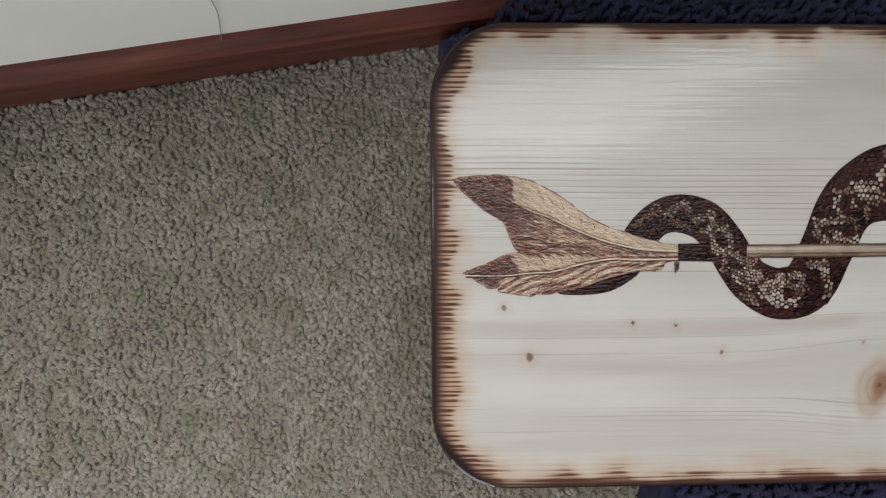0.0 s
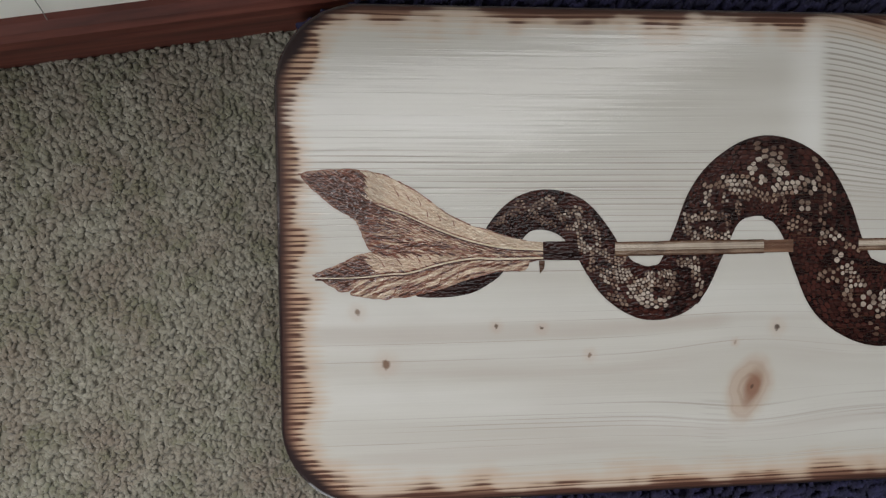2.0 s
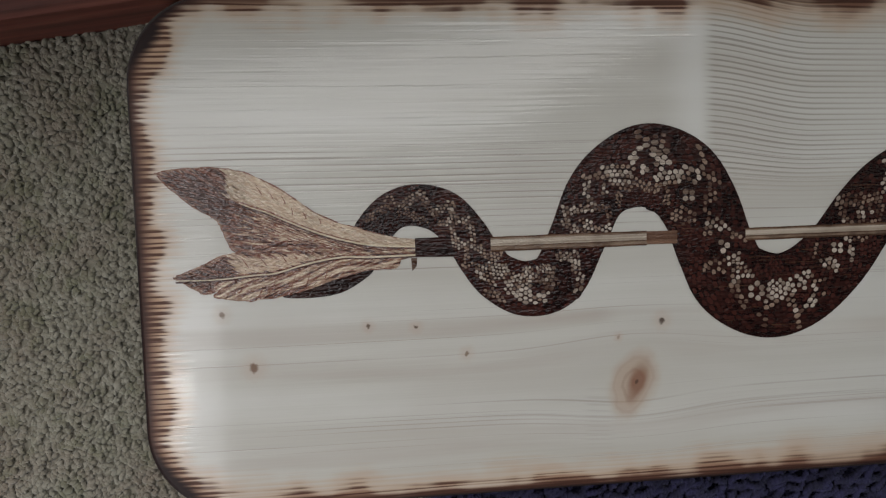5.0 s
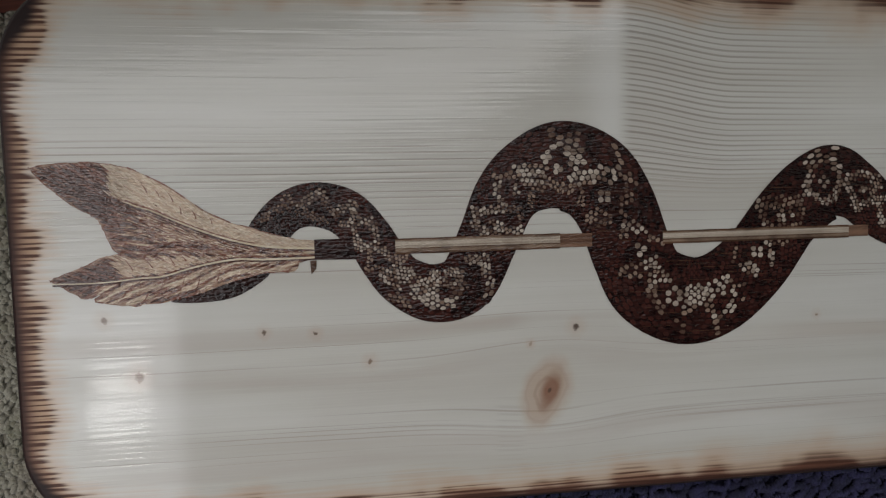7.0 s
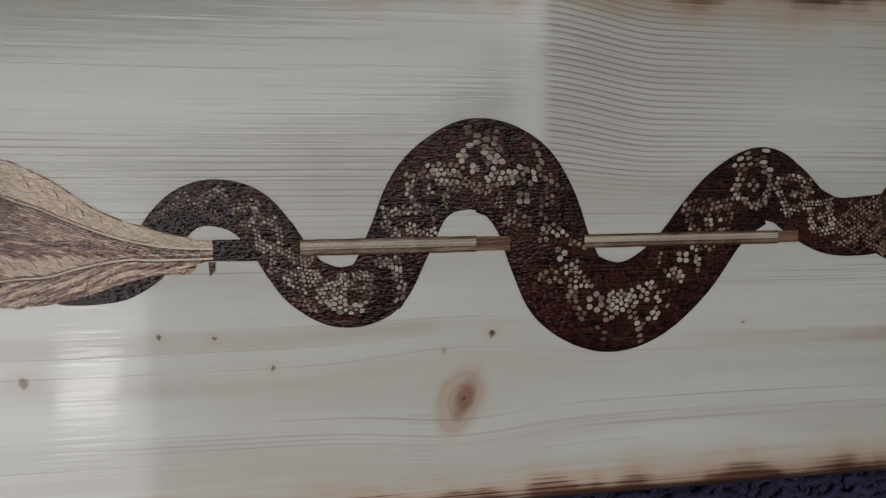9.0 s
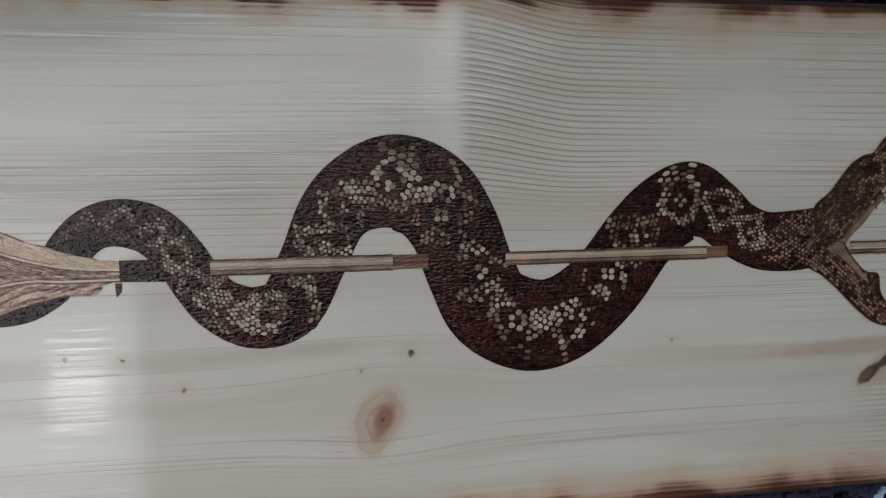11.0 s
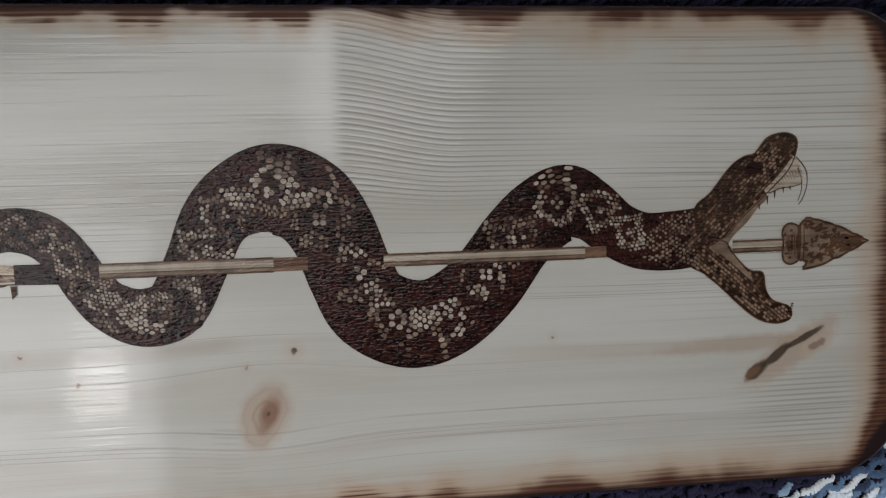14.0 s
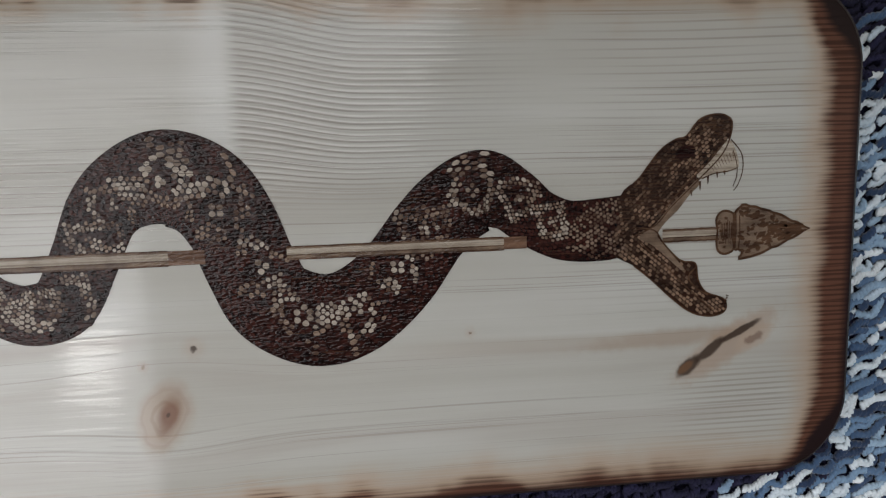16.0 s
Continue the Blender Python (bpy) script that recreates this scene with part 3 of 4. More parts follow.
# left side of the great arch
band(2.2, 2, (268, 39.5), (276, 39.5), (286, 40.5))
band(1.8, 1, (286, 40.5), (293.5, 41.5), (295, 33))
band(2, 2, (269.5, 35.5), (268.5, 31.5), (274, 28), (283.5, 28.5), (294, 28.5))
band(1.6, 2, (278, 33), (282.5, 32.5))
band(1.8, 2, (283, 55), (281, 49), (284, 44.5), (283, 40.5))
band(1.8, 1, (281.5, 59), (291.5, 60))
band(2.2, 2, (291.5, 63.5), (296, 63.5), (303.5, 61.5), (309, 63.5))
band(2.6, 2, (295.5, 59.5), (303, 56.5), (308.5, 58))
band(2.2, 1, (299.5, 55), (305.5, 51.5), (312, 55.5))
band(1.5, 1, (301, 48.5), (302, 42))
band(1.5, 2, (292, 52.5), (293.5, 49))
band(2.6, 1, (310.5, 55.5), (316, 53), (323.5, 51), (326.5, 55))
band(4, 1, (313.5, 85), (323, 81), (328, 80))
# crown and right side of the great arch
band(1.8, 3, (306.5, 62), (309.5, 68), (313.5, 72.5), (318, 76.5), (326, 76))
band(1.8, 3, (323, 72.5), (331, 72.5), (325, 66.5), (331.5, 67))
band(2.4, 2, (328.5, 62), (323.5, 57.5), (330, 56.5))
band(1.8, 3, (316.5, 62.5), (318, 62.5))
band(2.0, 2, (330, 58.5), (335, 59), (341, 61), (349, 62), (354, 62.5))
band(2.0, 2, (334, 55), (340, 56.5), (349.5, 56))
band(1.3, 1, (331.5, 52.5), (330.5, 40.5))
band(3, 1, (335.5, 34), (340.5, 38), (346, 34.5), (342, 30))
band(1.8, 1, (351.5, 74), (354, 66.5), (359, 60), (364, 51.5))
band(2.5, 1, (351.5, 62), (356, 56.5), (358, 50.5), (361.5, 44))
band(2.2, 1, (357.5, 47.5), (354, 40), (356.5, 33.5), (355.5, 24))
band(2.2, 2, (357, 28), (362.5, 29), (369.5, 25.5))
band(2.2, 1, (369.5, 25.5), (373, 22), (380, 19))
band(1.5, 1, (358, 23), (358, 22))
# great dip
band(2.0, 1, (353.5, 4.5), (359.5, 6), (366.5, 5.5))
band(2.0, 1, (353.5, 2), (359.5, 0.5), (368, 0))
band(2.8, 2, (370, 6), (373.5, 9), (375.5, 2), (372.5, -3), (376.5, -6.5))
band(2.2, 2, (379, 1.5), (384, -2.5), (377.5, -4.5))
band(3, 1, (372.5, -7), (374.5, -13.5), (379, -22))
band(2.2, 2, (394.5, -9.5), (408.5, -9))
band(4.8, 2, (397, -14.5), (407.5, -14))
band(2.2, 2, (395.5, -19.5), (403, -19))
band(2.2, 1, (394, -21.5), (388.5, -27.5), (393, -33))
band(2, 1, (408.5, -20), (414, -26))
band(1.8, 2, (417, -2.5), (422.5, -4.5), (424.5, -9.5), (424, -20.5), (416.5, -27))
band(2, 2, (413.5, -25), (412, -30.5), (415.5, -34.5))
band(1, 1, (427, -7.5), (433, -8))
band(1, 1, (427, -15.5), (432.5, -16))
band(2, 1, (425.5, 14.5), (424, 7.5))
band(3.2, 2, (432, 3), (438.5, 0))
band(2, 2, (447, 16.5), (448.5, 11.5), (449.5, 5.5))
band(1.6, 1, (446, 17), (459.5, 17.5))
# right loop
band(2.2, 1, (442.5, 42), (455, 42), (467.5, 41.5))
band(1.8, 2, (441, 45), (440.5, 38), (442.5, 33), (444.5, 28.5), (448, 26))
band(1.8, 1, (448, 26), (463, 26.5), (468.5, 28.5))
band(1.8, 1, (443, 39), (455, 38), (468.5, 37.5))
band(1.5, 1, (450, 35.5), (468.5, 34.5))
band(2, 1, (466, 43), (468.5, 35.5), (468, 27.5))
band(2.4, 2, (474.5, 70), (472, 63.5), (474.5, 59.5), (471.5, 55), (471, 49.5), (469, 43.5))
band(2.2, 2, (472, 47), (477, 43.5), (481, 41.5), (486, 41.5))
band(2, 2, (486.5, 71.5), (488, 65.5), (490.5, 60), (492, 55), (493, 52), (491, 48.5), (489, 42.5))
band(2.2, 1, (476.5, 68), (482, 65.5), (487, 63.5))
band(2.2, 2, (495.5, 53), (500, 54.5), (506, 56), (513, 56), (518.5, 53.5), (519.5, 48.5))
band(2.2, 2, (495.5, 52), (499.5, 48), (501.5, 42.5), (503, 37.5), (506, 34.5))
band(1.7, 3, (507.5, 47), (509, 47))
band(2, 2, (514.5, 52.5), (515, 42))
band(2.2, 2, (506, 37), (513, 40), (520, 41.5), (532, 42.5))
band(2.2, 2, (532, 41), (532.5, 35.5), (534, 30))
band(2.2, 2, (519.5, 40), (520, 30.5), (522, 25), (534, 25))
band(1.6, 2, (526, 34), (528, 33.5))
band(2, 1, (528, 29), (537.5, 26.5))
# neck
band(4, 1, (540, 26), (542.5, 31.5), (550.5, 36), (557.5, 37))
band(4, 1, (550.5, 23), (553, 29.5), (558.5, 33))
band(2, 1, (537.5, 18), (550.5, 16.5))
band(1.5, 2, (546, 25.5), (547, 25.5))
band(9, 1, (562, 36), (565.5, 27.5))
band(7, 1, (562, 22.5), (564.5, 19))
# small flowers of a few large scales
rosette(1.75, (342.5, 48.5), (346.5, 48), (342.5, 44.5), (346.5, 44.5))
rosette(1.9, (364.5, 17.5), (368.5, 15.5), (366, 12.5))
rosette(1.9, (383.5, -11), (387.5, -8.5), (390.5, -11), (390.5, -14.5), (388, -17.5), (383.5, -15.5))
rosette(1.6, (413, -5), (415.5, -7), (418, -9), (414.5, -10.5), (418, -12.5))
rosette(1.7, (437, 13.5), (441.5, 13), (437.5, 10), (441.5, 9.5))
rosette(1.4, (453, 33), (456, 32.5), (453.5, 30), (456.5, 30))
rosette(1.4, (482, 55), (479.5, 52.5), (484.5, 52), (482.5, 49.5))
rosette(1.4, (462, 32.5))

dim, pale, mid = Strokes(0.00036), Strokes(0.00040), Strokes(0.00038)
STEP, ACROSS = 0.128, 0.140
cells = []
u, row = 0.3, 0
while u < run[-1] - 0.05:
    # the scales grow smaller towards the tail's and the neck's ends
    fine = 1.22 if u < 12 else 1.0
    for j in range(-8, 9):
        v = (j + (0.5 if row % 2 else 0.0)) * ACROSS * fine
        if abs(v) < 0.95:
            cells.append((u + rng.uniform(-0.022, 0.022), v + rng.uniform(-0.018, 0.018), fine, *on_body(u, v)))
    u += STEP * 0.9 * fine
    row += 1
at = np.array([q[3:] for q in cells])
tones = np.zeros(len(cells), int)
for width, tone, points in BANDS:
    p = [np.array(q, float) for q in points]
    for a, b in zip(p, p[1:]):
        d = b - a
        f = np.clip(((at - a) @ d) / (d @ d), 0, 1)
        near = np.hypot(*(at - a - f[:, None] * d).T) < width * 0.9 + 0.45
        tones[near] = np.maximum(tones[near], tone)
for radius, centres in FLOWERS:
    for c in centres:
        tones[np.hypot(*(at - np.array(c)).T) < radius * 1.5] = -1
        pale.cell([(c[0] + radius * rng.uniform(0.88, 1.1) * math.cos(k * math.pi / 4), c[1] + radius * rng.uniform(0.85, 1.05) * math.sin(k * math.pi / 4)) for k in range(8)])
for (cu, cv, fine, x, y), tone in zip(cells, tones):
    if tone < 0:
        continue
    if x > 545 and tone == 0 and rng.random() < 0.6:
        tone = 1
    if tone and rng.random() < (0.07 if tone > 1 else 0.12):
        tone -= 1
    # towards the tail and the neck the chains are burned browner
    if tone == 2 and rng.random() < (0.5 if x < 225 or x > 505 else 0.15):
        tone = 1
    size = {0: rng.uniform(0.7, 0.92), 1: rng.uniform(0.66, 0.9), 2: rng.uniform(0.74, 0.96), 3: rng.uniform(0.92, 1.02)}[int(tone)] * fine
    a, b = STEP * 0.585 * size, ACROSS * 0.50 * size
    turn = rng.uniform(-0.15, 0.15)
    cell = [on_body(cu + a * math.cos(t) * rng.uniform(0.82, 1.12), cv + b * math.sin(t) * rng.uniform(0.86, 1.12)) for t in (k * math.pi / 3 + turn for k in range(6))]
    (dim, mid, pale, pale)[int(tone)].cell(cell)
dim.make("dark_scaling", SCALE, snake, "dark brown burned scales", True)
mid.make("brown_scaling", BROWN, snake, "half-burned brown scales", True)
pale.make("pale_scaling", PALE, snake, "pale unburned scales in chains and flowers", True)

# the grain cuts fine lines across the burned body
outline = [tuple(a) for a, _ in edges] + [tuple(b) for _, b in reversed(edges)]
cuts, glints = Strokes(0.00043), Strokes(0.00044)
for k in range(1100):
    x, y = rng.uniform(150, 560), round(rng.uniform(-42, 90) / 1.9) * 1.9 + rng.uniform(-0.25, 0.25)
    ln = rng.uniform(4, 26)
    if inside(x, y, outline) and inside(x + ln, y, outline) and inside(x + ln / 2, y, outline):
        (cuts if rng.random() < 0.72 else glints).line([(x, y), (x + ln * 0.4, y + rng.uniform(-0.15, 0.15)), (x + ln, y + rng.uniform(-0.2, 0.2))], rng.uniform(0.15, 0.4), 0.08)
cuts.make("grain_hatching", BODY, snake, "fine dark grain lines", True)
glints.make("grain_scratching", LINE, snake, "fine brown grain lines", True)

# tail end under the feathers
flat("tail", spline([(104, -4), (118, -5.5), (134, -4), (145, 0.5), (156, 9), (150, 14), (136, 8), (120, 2)], 5, True), 0.0002, BODY, plaque, "dark burned tail tip")

# head with open jaws
UPPER = [(566, 46), (576, 55), (583, 64), (590, 72), (598, 77), (604, 78.5), (611, 87), (618, 90), (626, 90), (631, 86), (630, 77), (625, 67), (613, 55), (596, 39), (587, 29), (574, 23), (562, 18)]
LOWER = [(562, 14), (574, 6), (584, -2), (598, -15), (610, -23.5), (622, -26), (630, -23), (629, -16), (618, -11.5), (613, -4), (611, 6), (602, 8), (592, 18), (586, 26), (574, 26)]
upper = spline(UPPER, 4, True)
lower = spline(LOWER, 4, True)
flat("upper_jaw", upper, 0.00034, HEAD, plaque, "umber burned upper jaw with fine scales")
flat("lower_jaw", lower, 0.00033, HEAD, plaque, "umber burned lower jaw")
flat("mouth", spline([(577, 22), (584, 27), (588, 31), (597, 41), (606, 49.5), (611, 54), (612.5, 51), (606.7, 45.5), (600, 37), (592, 29.5), (588, 23), (591, 18.5), (597, 11.5), (604, 3.5), (602, 2.5), (594, 10), (586, 17)], 3, True), 0.00047, STONE, plaque, "tan mouth lining")
flat("fang_sheath", spline([(610.8, 56.9), (618.9, 65.2), (626, 73.6), (629.5, 76.5), (634, 69), (635.5, 60), (628.2, 58), (619.2, 56.5), (614, 54)], 3, True), 0.00047, SHAFT, plaque, "pale tan fang sheath")
flat("eye", [(604 + 5.8 * math.cos(a), 69.5 + 4.2 * math.sin(a) + 1.2 * math.cos(a)) for a in (k * math.pi / 8 for k in range(16))], 0.00050, BODY, plaque, "dark burned eye")
lines, light = Strokes(0.00049), Strokes(0.00044)
for ring in (upper, lower):
    ring2 = [(q[0], q[1]) for q in ring]
    # the outline stops where the head passes into the neck
    for q0, q1 in zip(ring2, ring2[1:] + ring2[:1]):
        if min(q0[0], q1[0]) > 572:
            lines.line([q0, q1], 0.8)
    for gi in range(-12, 46):
        for gj in range(-36, 36):
            ca, sa = (0.72, 0.69) if ring is upper else (0.76, -0.65)
            a, b = gi * 2.7 + (1.35 if gj % 2 else 0), gj * 2.05
            x, y = 560 + a * ca - b * sa, (32 if ring is upper else 10) + a * sa + b * ca
            if all(inside(x + dx, y + dy, ring2) for dx, dy in ((1.6, 0), (-1.6, 0), (0, 1.6), (0, -1.6))) and math.hypot(x - 604, (y - 69.5) * 1.3) > 6:
                r = []
                for ka, kb in ((-1.22, -0.80), (0.1, -0.95), (1.22, -0.70), (1.28, 0.62), (0.0, 0.92), (-1.15, 0.82)):
                    ka, kb = ka * rng.uniform(0.75, 1.08), kb * rng.uniform(0.75, 1.08)
                    r.append((x + ka * ca - kb * sa, y + ka * sa + kb * ca))
                if rng.random() < 0.86:
                    light.cell(r)
for a, b in (((612.7, 53), (612.9, 47.6)), ((617.4, 56), (617.5, 51)), ((622.8, 58), (623, 54.5)), ((607.5, 48), (608, 44.5)), ((627, 58.5), (627.5, 56))):
    lines.line([a, b], 1.5, 0.3)
lines.line(spline([(630.7, 76), (637, 68.2), (638.2, 59.6), (636, 51.5), (633, 47)], 6), 0.7, 0.5)
lines.line(spline([(632, 70), (634.5, 62), (634.5, 55), (632.5, 49.5)], 6), 0.5, 0.5)
lines.line(spline([(614, 54.5), (621, 57), (629, 58), (635, 60)], 5), 0.7, 0.4)
for k in range(9):
    lines.line([(618 + k * 1.7, 62 + k * 0.9), (621 + k * 1.5, 58.5 + k * 0.7)], 0.35, 0.15)
lines.line(spline([(578, 19), (594, 4), (606, -8), (622, -22)], 6), 0.8)
lines.line(spline([(612, 4), (607, -2), (612, -9), (619, -13)], 4), 1.0)
lines.line(spline([(590, 36), (603, 50), (617, 63), (628, 76)], 6), 0.8)
lines.line(spline([(616, 84), (621, 86), (620, 81)], 4), 1.6)
for k in range(26):
    x, y = rng.uniform(610, 627), rng.uniform(74, 87)
    lines.line([(x, y), (x + rng.uniform(1.5, 3.5), y + rng.uniform(-0.8, 0.8))], rng.uniform(0.6, 1.3), 0.3)
# ragged edge of the lower lip
for k in range(9):
    x, y = 622 + 8 * math.sin(k * 0.19), -26 + k * 1.4
    lines.cell([(x, y), (x + 2.2, y + 0.5), (x + 0.4, y + 1.3)])
# rows of small dark gaps between the head's scales
for k in range(34):
    y = 24 + k * 1.9
    x = 566 + max(0.0, (y - 40) * 0.72)
    while x < 632:
        ln = rng.uniform(3, 9)
        if inside(x, y, [(q[0], q[1]) for q in upper]) and inside(x + ln, y, [(q[0], q[1]) for q in upper]):
            lines.line([(x, y), (x + ln, y + rng.uniform(-0.2, 0.2))], rng.uniform(0.3, 0.6), 0.2)
        x += ln + rng.uniform(0.6, 3)
lines.make("head_outline", LINE, plaque, "dark burned outlines of the head", True)
HEADCELL = burned("umber_scale", (0.030, 0.016, 0.011), (0.225, 0.142, 0.096), 0.3, per_piece=True)
light.make("head_scaling", HEADCELL, plaque, "light umber head scales", True)

# arrow: shaft pieces where it passes in front of the body
for x0, x1, brown in ((224, 318, False), (318, 337, True), (380, 499, False), (499, 512, True), (591, 625, False)):
    half = 3.9 if x1 < 400 else 3.4
    s = Strokes(0.00055)
    yc = lambda x: 21.4 + 1.2 * (x - 224) / 400
    s.line([(x, yc(x)) for x in np.linspace(x0, x1, 12)], 2 * half)
    shaft = s.make("arrow_shaft", BINDING if brown else SHAFT, plaque, "brown bound end of the arrow shaft" if brown else "pale burned arrow shaft with dark edges")
    if not brown:
        s = Strokes(0.00059)
        s.line([(x, yc(x) - half * 0.62 + rng.uniform(-0.1, 0.1)) for x in np.linspace(x0, x1, 16)], half * 0.7)
        s.line([(x, yc(x) + half * 0.82 + rng.uniform(-0.1, 0.1)) for x in np.linspace(x0, x1, 16)], half * 0.3)
        s.make("shaft_shade", STONE, shaft, "brown burned underside of the shaft")
        s = Strokes(0.00062)
        for side in (1, -1):
            s.line([(x, yc(x) + side * half + rng.uniform(-0.15, 0.15)) for x in np.linspace(x0, x1, 16)], 1.0 if side < 0 else 0.8)
        s.line([(x, yc(x) - half * 0.35 + rng.uniform(-0.15, 0.15)) for x in np.linspace(x0, x1, 16)], 0.5)
        s.make("shaft_edge", LINE, shaft, "dark burned edge lines")
flat("arrow_nock", [(180, 26.5), (200, 26.5), (203, 15), (180, 15.5)], 0.00062, BODY, plaque, "dark burned binding on the arrow")
flat("thread_end", [(177.5, 15), (181, 15), (180.6, 10.5), (178, 7.5)], 0.00052, LINE, plaque, "small burned thread end")
for y in (24.5, 19.8):
    s = Strokes(0.0005)
    s.line([(150, y + (1.0 if y > 22 else -1.0)), (165, y), (181, y - 0.3)], 2.6)
    s.make("feather_stem", TAN, plaque, "pale feather stem")

# arrowhead
neckpiece = [(q[0], q[1]) for q in spline([(623, 29.5), (624.2, 33.5), (628, 35.6), (633.5, 33), (632.6, 23), (634, 13.5), (629, 10.5), (624.6, 12.5), (623.4, 18), (624, 24)], 3, True)]
flat("arrowhead_base", neckpiece, 0.00052, STONE, plaque, "burned base of the arrowhead")


def jagged(ring, amount, per=5):
    out = []
    for (x0, y0), (x1, y1) in zip(ring, ring[1:] + ring[:1]):
        for t in np.linspace(0, 1, per, endpoint=False):
            out.append((x0 + (x1 - x0) * t + rng.uniform(-amount, amount), y0 + (y1 - y0) * t + rng.uniform(-amount, amount)))
    return out


point = jagged([(634, 34), (638, 39), (650, 36.5), (662, 32), (680, 23.5), (663, 15), (650, 9.5), (637, 7), (640, 12), (634, 13)], 0.5)
flat("arrowhead", point, 0.00054, STONE, plaque, "tan burned stone arrowhead with chipped edges")
s = Strokes(0.0006)
s.line(point + point[:1], 1.5)
s.line(neckpiece + neckpiece[:1], 1.3)
s.line([(634.5, 34), (635, 23), (634.5, 13)], 1.2)
s.line([(637, 33), (637.5, 23), (637, 13)], 0.7)
for k in range(120):
    x = rng.uniform(638, 674)
    w = (680 - x) * 0.34
    y = 23.4 + rng.uniform(-w, w)
    r0 = rng.uniform(0.6, 2.4)
    a0 = rng.uniform(0, 3)
    s.cell([(x + r0 * rng.uniform(0.9, 2.2) * math.cos(t) * math.cos(a0) - r0 * 0.6 * math.sin(t) * math.sin(a0), y + r0 * math.cos(t) * math.sin(a0) + r0 * rng.uniform(0.4, 0.8) * math.sin(t) * math.cos(a0)) for t in (q * math.pi / 5 for q in range(10))])
for k in range(7):
    s.line([(626 + k, 31 - rng.uniform(0, 3)), (626 + k + rng.uniform(-0.5, 0.5), 17 + rng.uniform(-2, 3))], 0.5)
for k in range(14):
    x, y = rng.uniform(624.5, 631), rng.uniform(13, 33)
    s.cell([(x + rng.uniform(0.6, 1.6) * math.cos(q * 1.05), y + rng.uniform(0.5, 1.2) * math.sin(q * 1.05)) for q in range(6)])
s.make("arrowhead_chipping", LINE, plaque, "dark burned chips of the arrowhead", True)

# feathers
TONES = [burned("burned_tone_" + n, tuple(v * 0.80 for v in c), tuple(v * 1.15 for v in c), 0.5, per_piece=True, spec=0.5) for n, c in (
    ("sand", (0.48, 0.385, 0.285)), ("tan", (0.385, 0.280, 0.200)), ("russet", (0.235, 0.142, 0.098)), ("brown", (0.135, 0.052, 0.034)), ("umber", (0.048, 0.020, 0.015)))]
VANE = burned("burned_vane", (0.17, 0.10, 0.070), (0.28, 0.180, 0.130), 0.35)
UPF = [(38, 67), (39.6, 67.6), (52, 69.5), (73, 69), (90, 65), (109, 54), (128, 40.5), (146, 34), (166, 28), (182, 25), (182, 20.5), (140, 20), (100, 21), (80, 22), (74, 31), (70, 40), (64, 44), (50, 54), (39.2, 65.6)]
LOWF = [(45, 9), (46.8, 9.9), (60, 15), (80, 22.5), (120, 23), (181, 20), (181, 16.5), (172, 14), (169, 9.5), (155, 9.5), (140, 6.2), (126, 2.2), (114, -1.5), (104, -3.5), (92, -5), (93.2, 2.0), (89, -5.6), (76, -4.5), (66.5, -2.4), (70, 1.6), (63, -1.0), (56, 2), (46.8, 7.8)]
QUILLS = {"upper": [(84, 49), (89, 46.7), (97, 43.9), (108, 38.7), (121, 33), (134, 28.3), (147, 24.9), (160.4, 22.8), (182, 21.6)],
          "lower": [(46, 7.4), (60, 7.0), (74.6, 7.4), (87.6, 8.7), (100.6, 9.4), (113.8, 12.9), (127, 15.7), (140.3, 17.2), (153.5, 16.6), (182, 16.8)]}


def quill_y(kind, x):
    """Height of the quill at x; past its free end it runs straight on to the tip."""
    q = QUILLS[kind]
    if x < q[0][0]:
        return q[0][1] + (q[0][0] - x) * (0.46 if kind == "upper" else 0.0)
    return float(np.interp(x, [p[0] for p in q], [p[1] for p in q]))


def burn(kind, x, y):
    """How dark the feather is burned: 1 at the tip, near 0 on the bare vane."""
    above = y - quill_y(kind, x)
    if kind == "upper":
        if above > 0:
            return 0.92 if x < 73 else 0.06 + 0.5 * max(0.0, 1 - above / 2.5) * (x < 135)
        tip = 1 - max(0.0, x - 73) / 44
        foot = max(0.0, 1 - abs(y - 25.5) / 3.4) * (x < 122)
        return max(0.95 if x < 73 else 0.0, 0.90 * max(tip, 0), 0.27, 0.85 * foot, 0.55 * (above > -3) * (x > 96))
    if above > 0:
        return 0.95 if x < 72 + (19 - y) * 0.65 else 0.20 + 0.5 * (above < 2.2) + 0.30 * (y > 20.0)
    return 0.88 if x < 64 else 0.33 + 0.3 * (above > -2.0) + 0.35 * (y < 0.5 and x > 93)


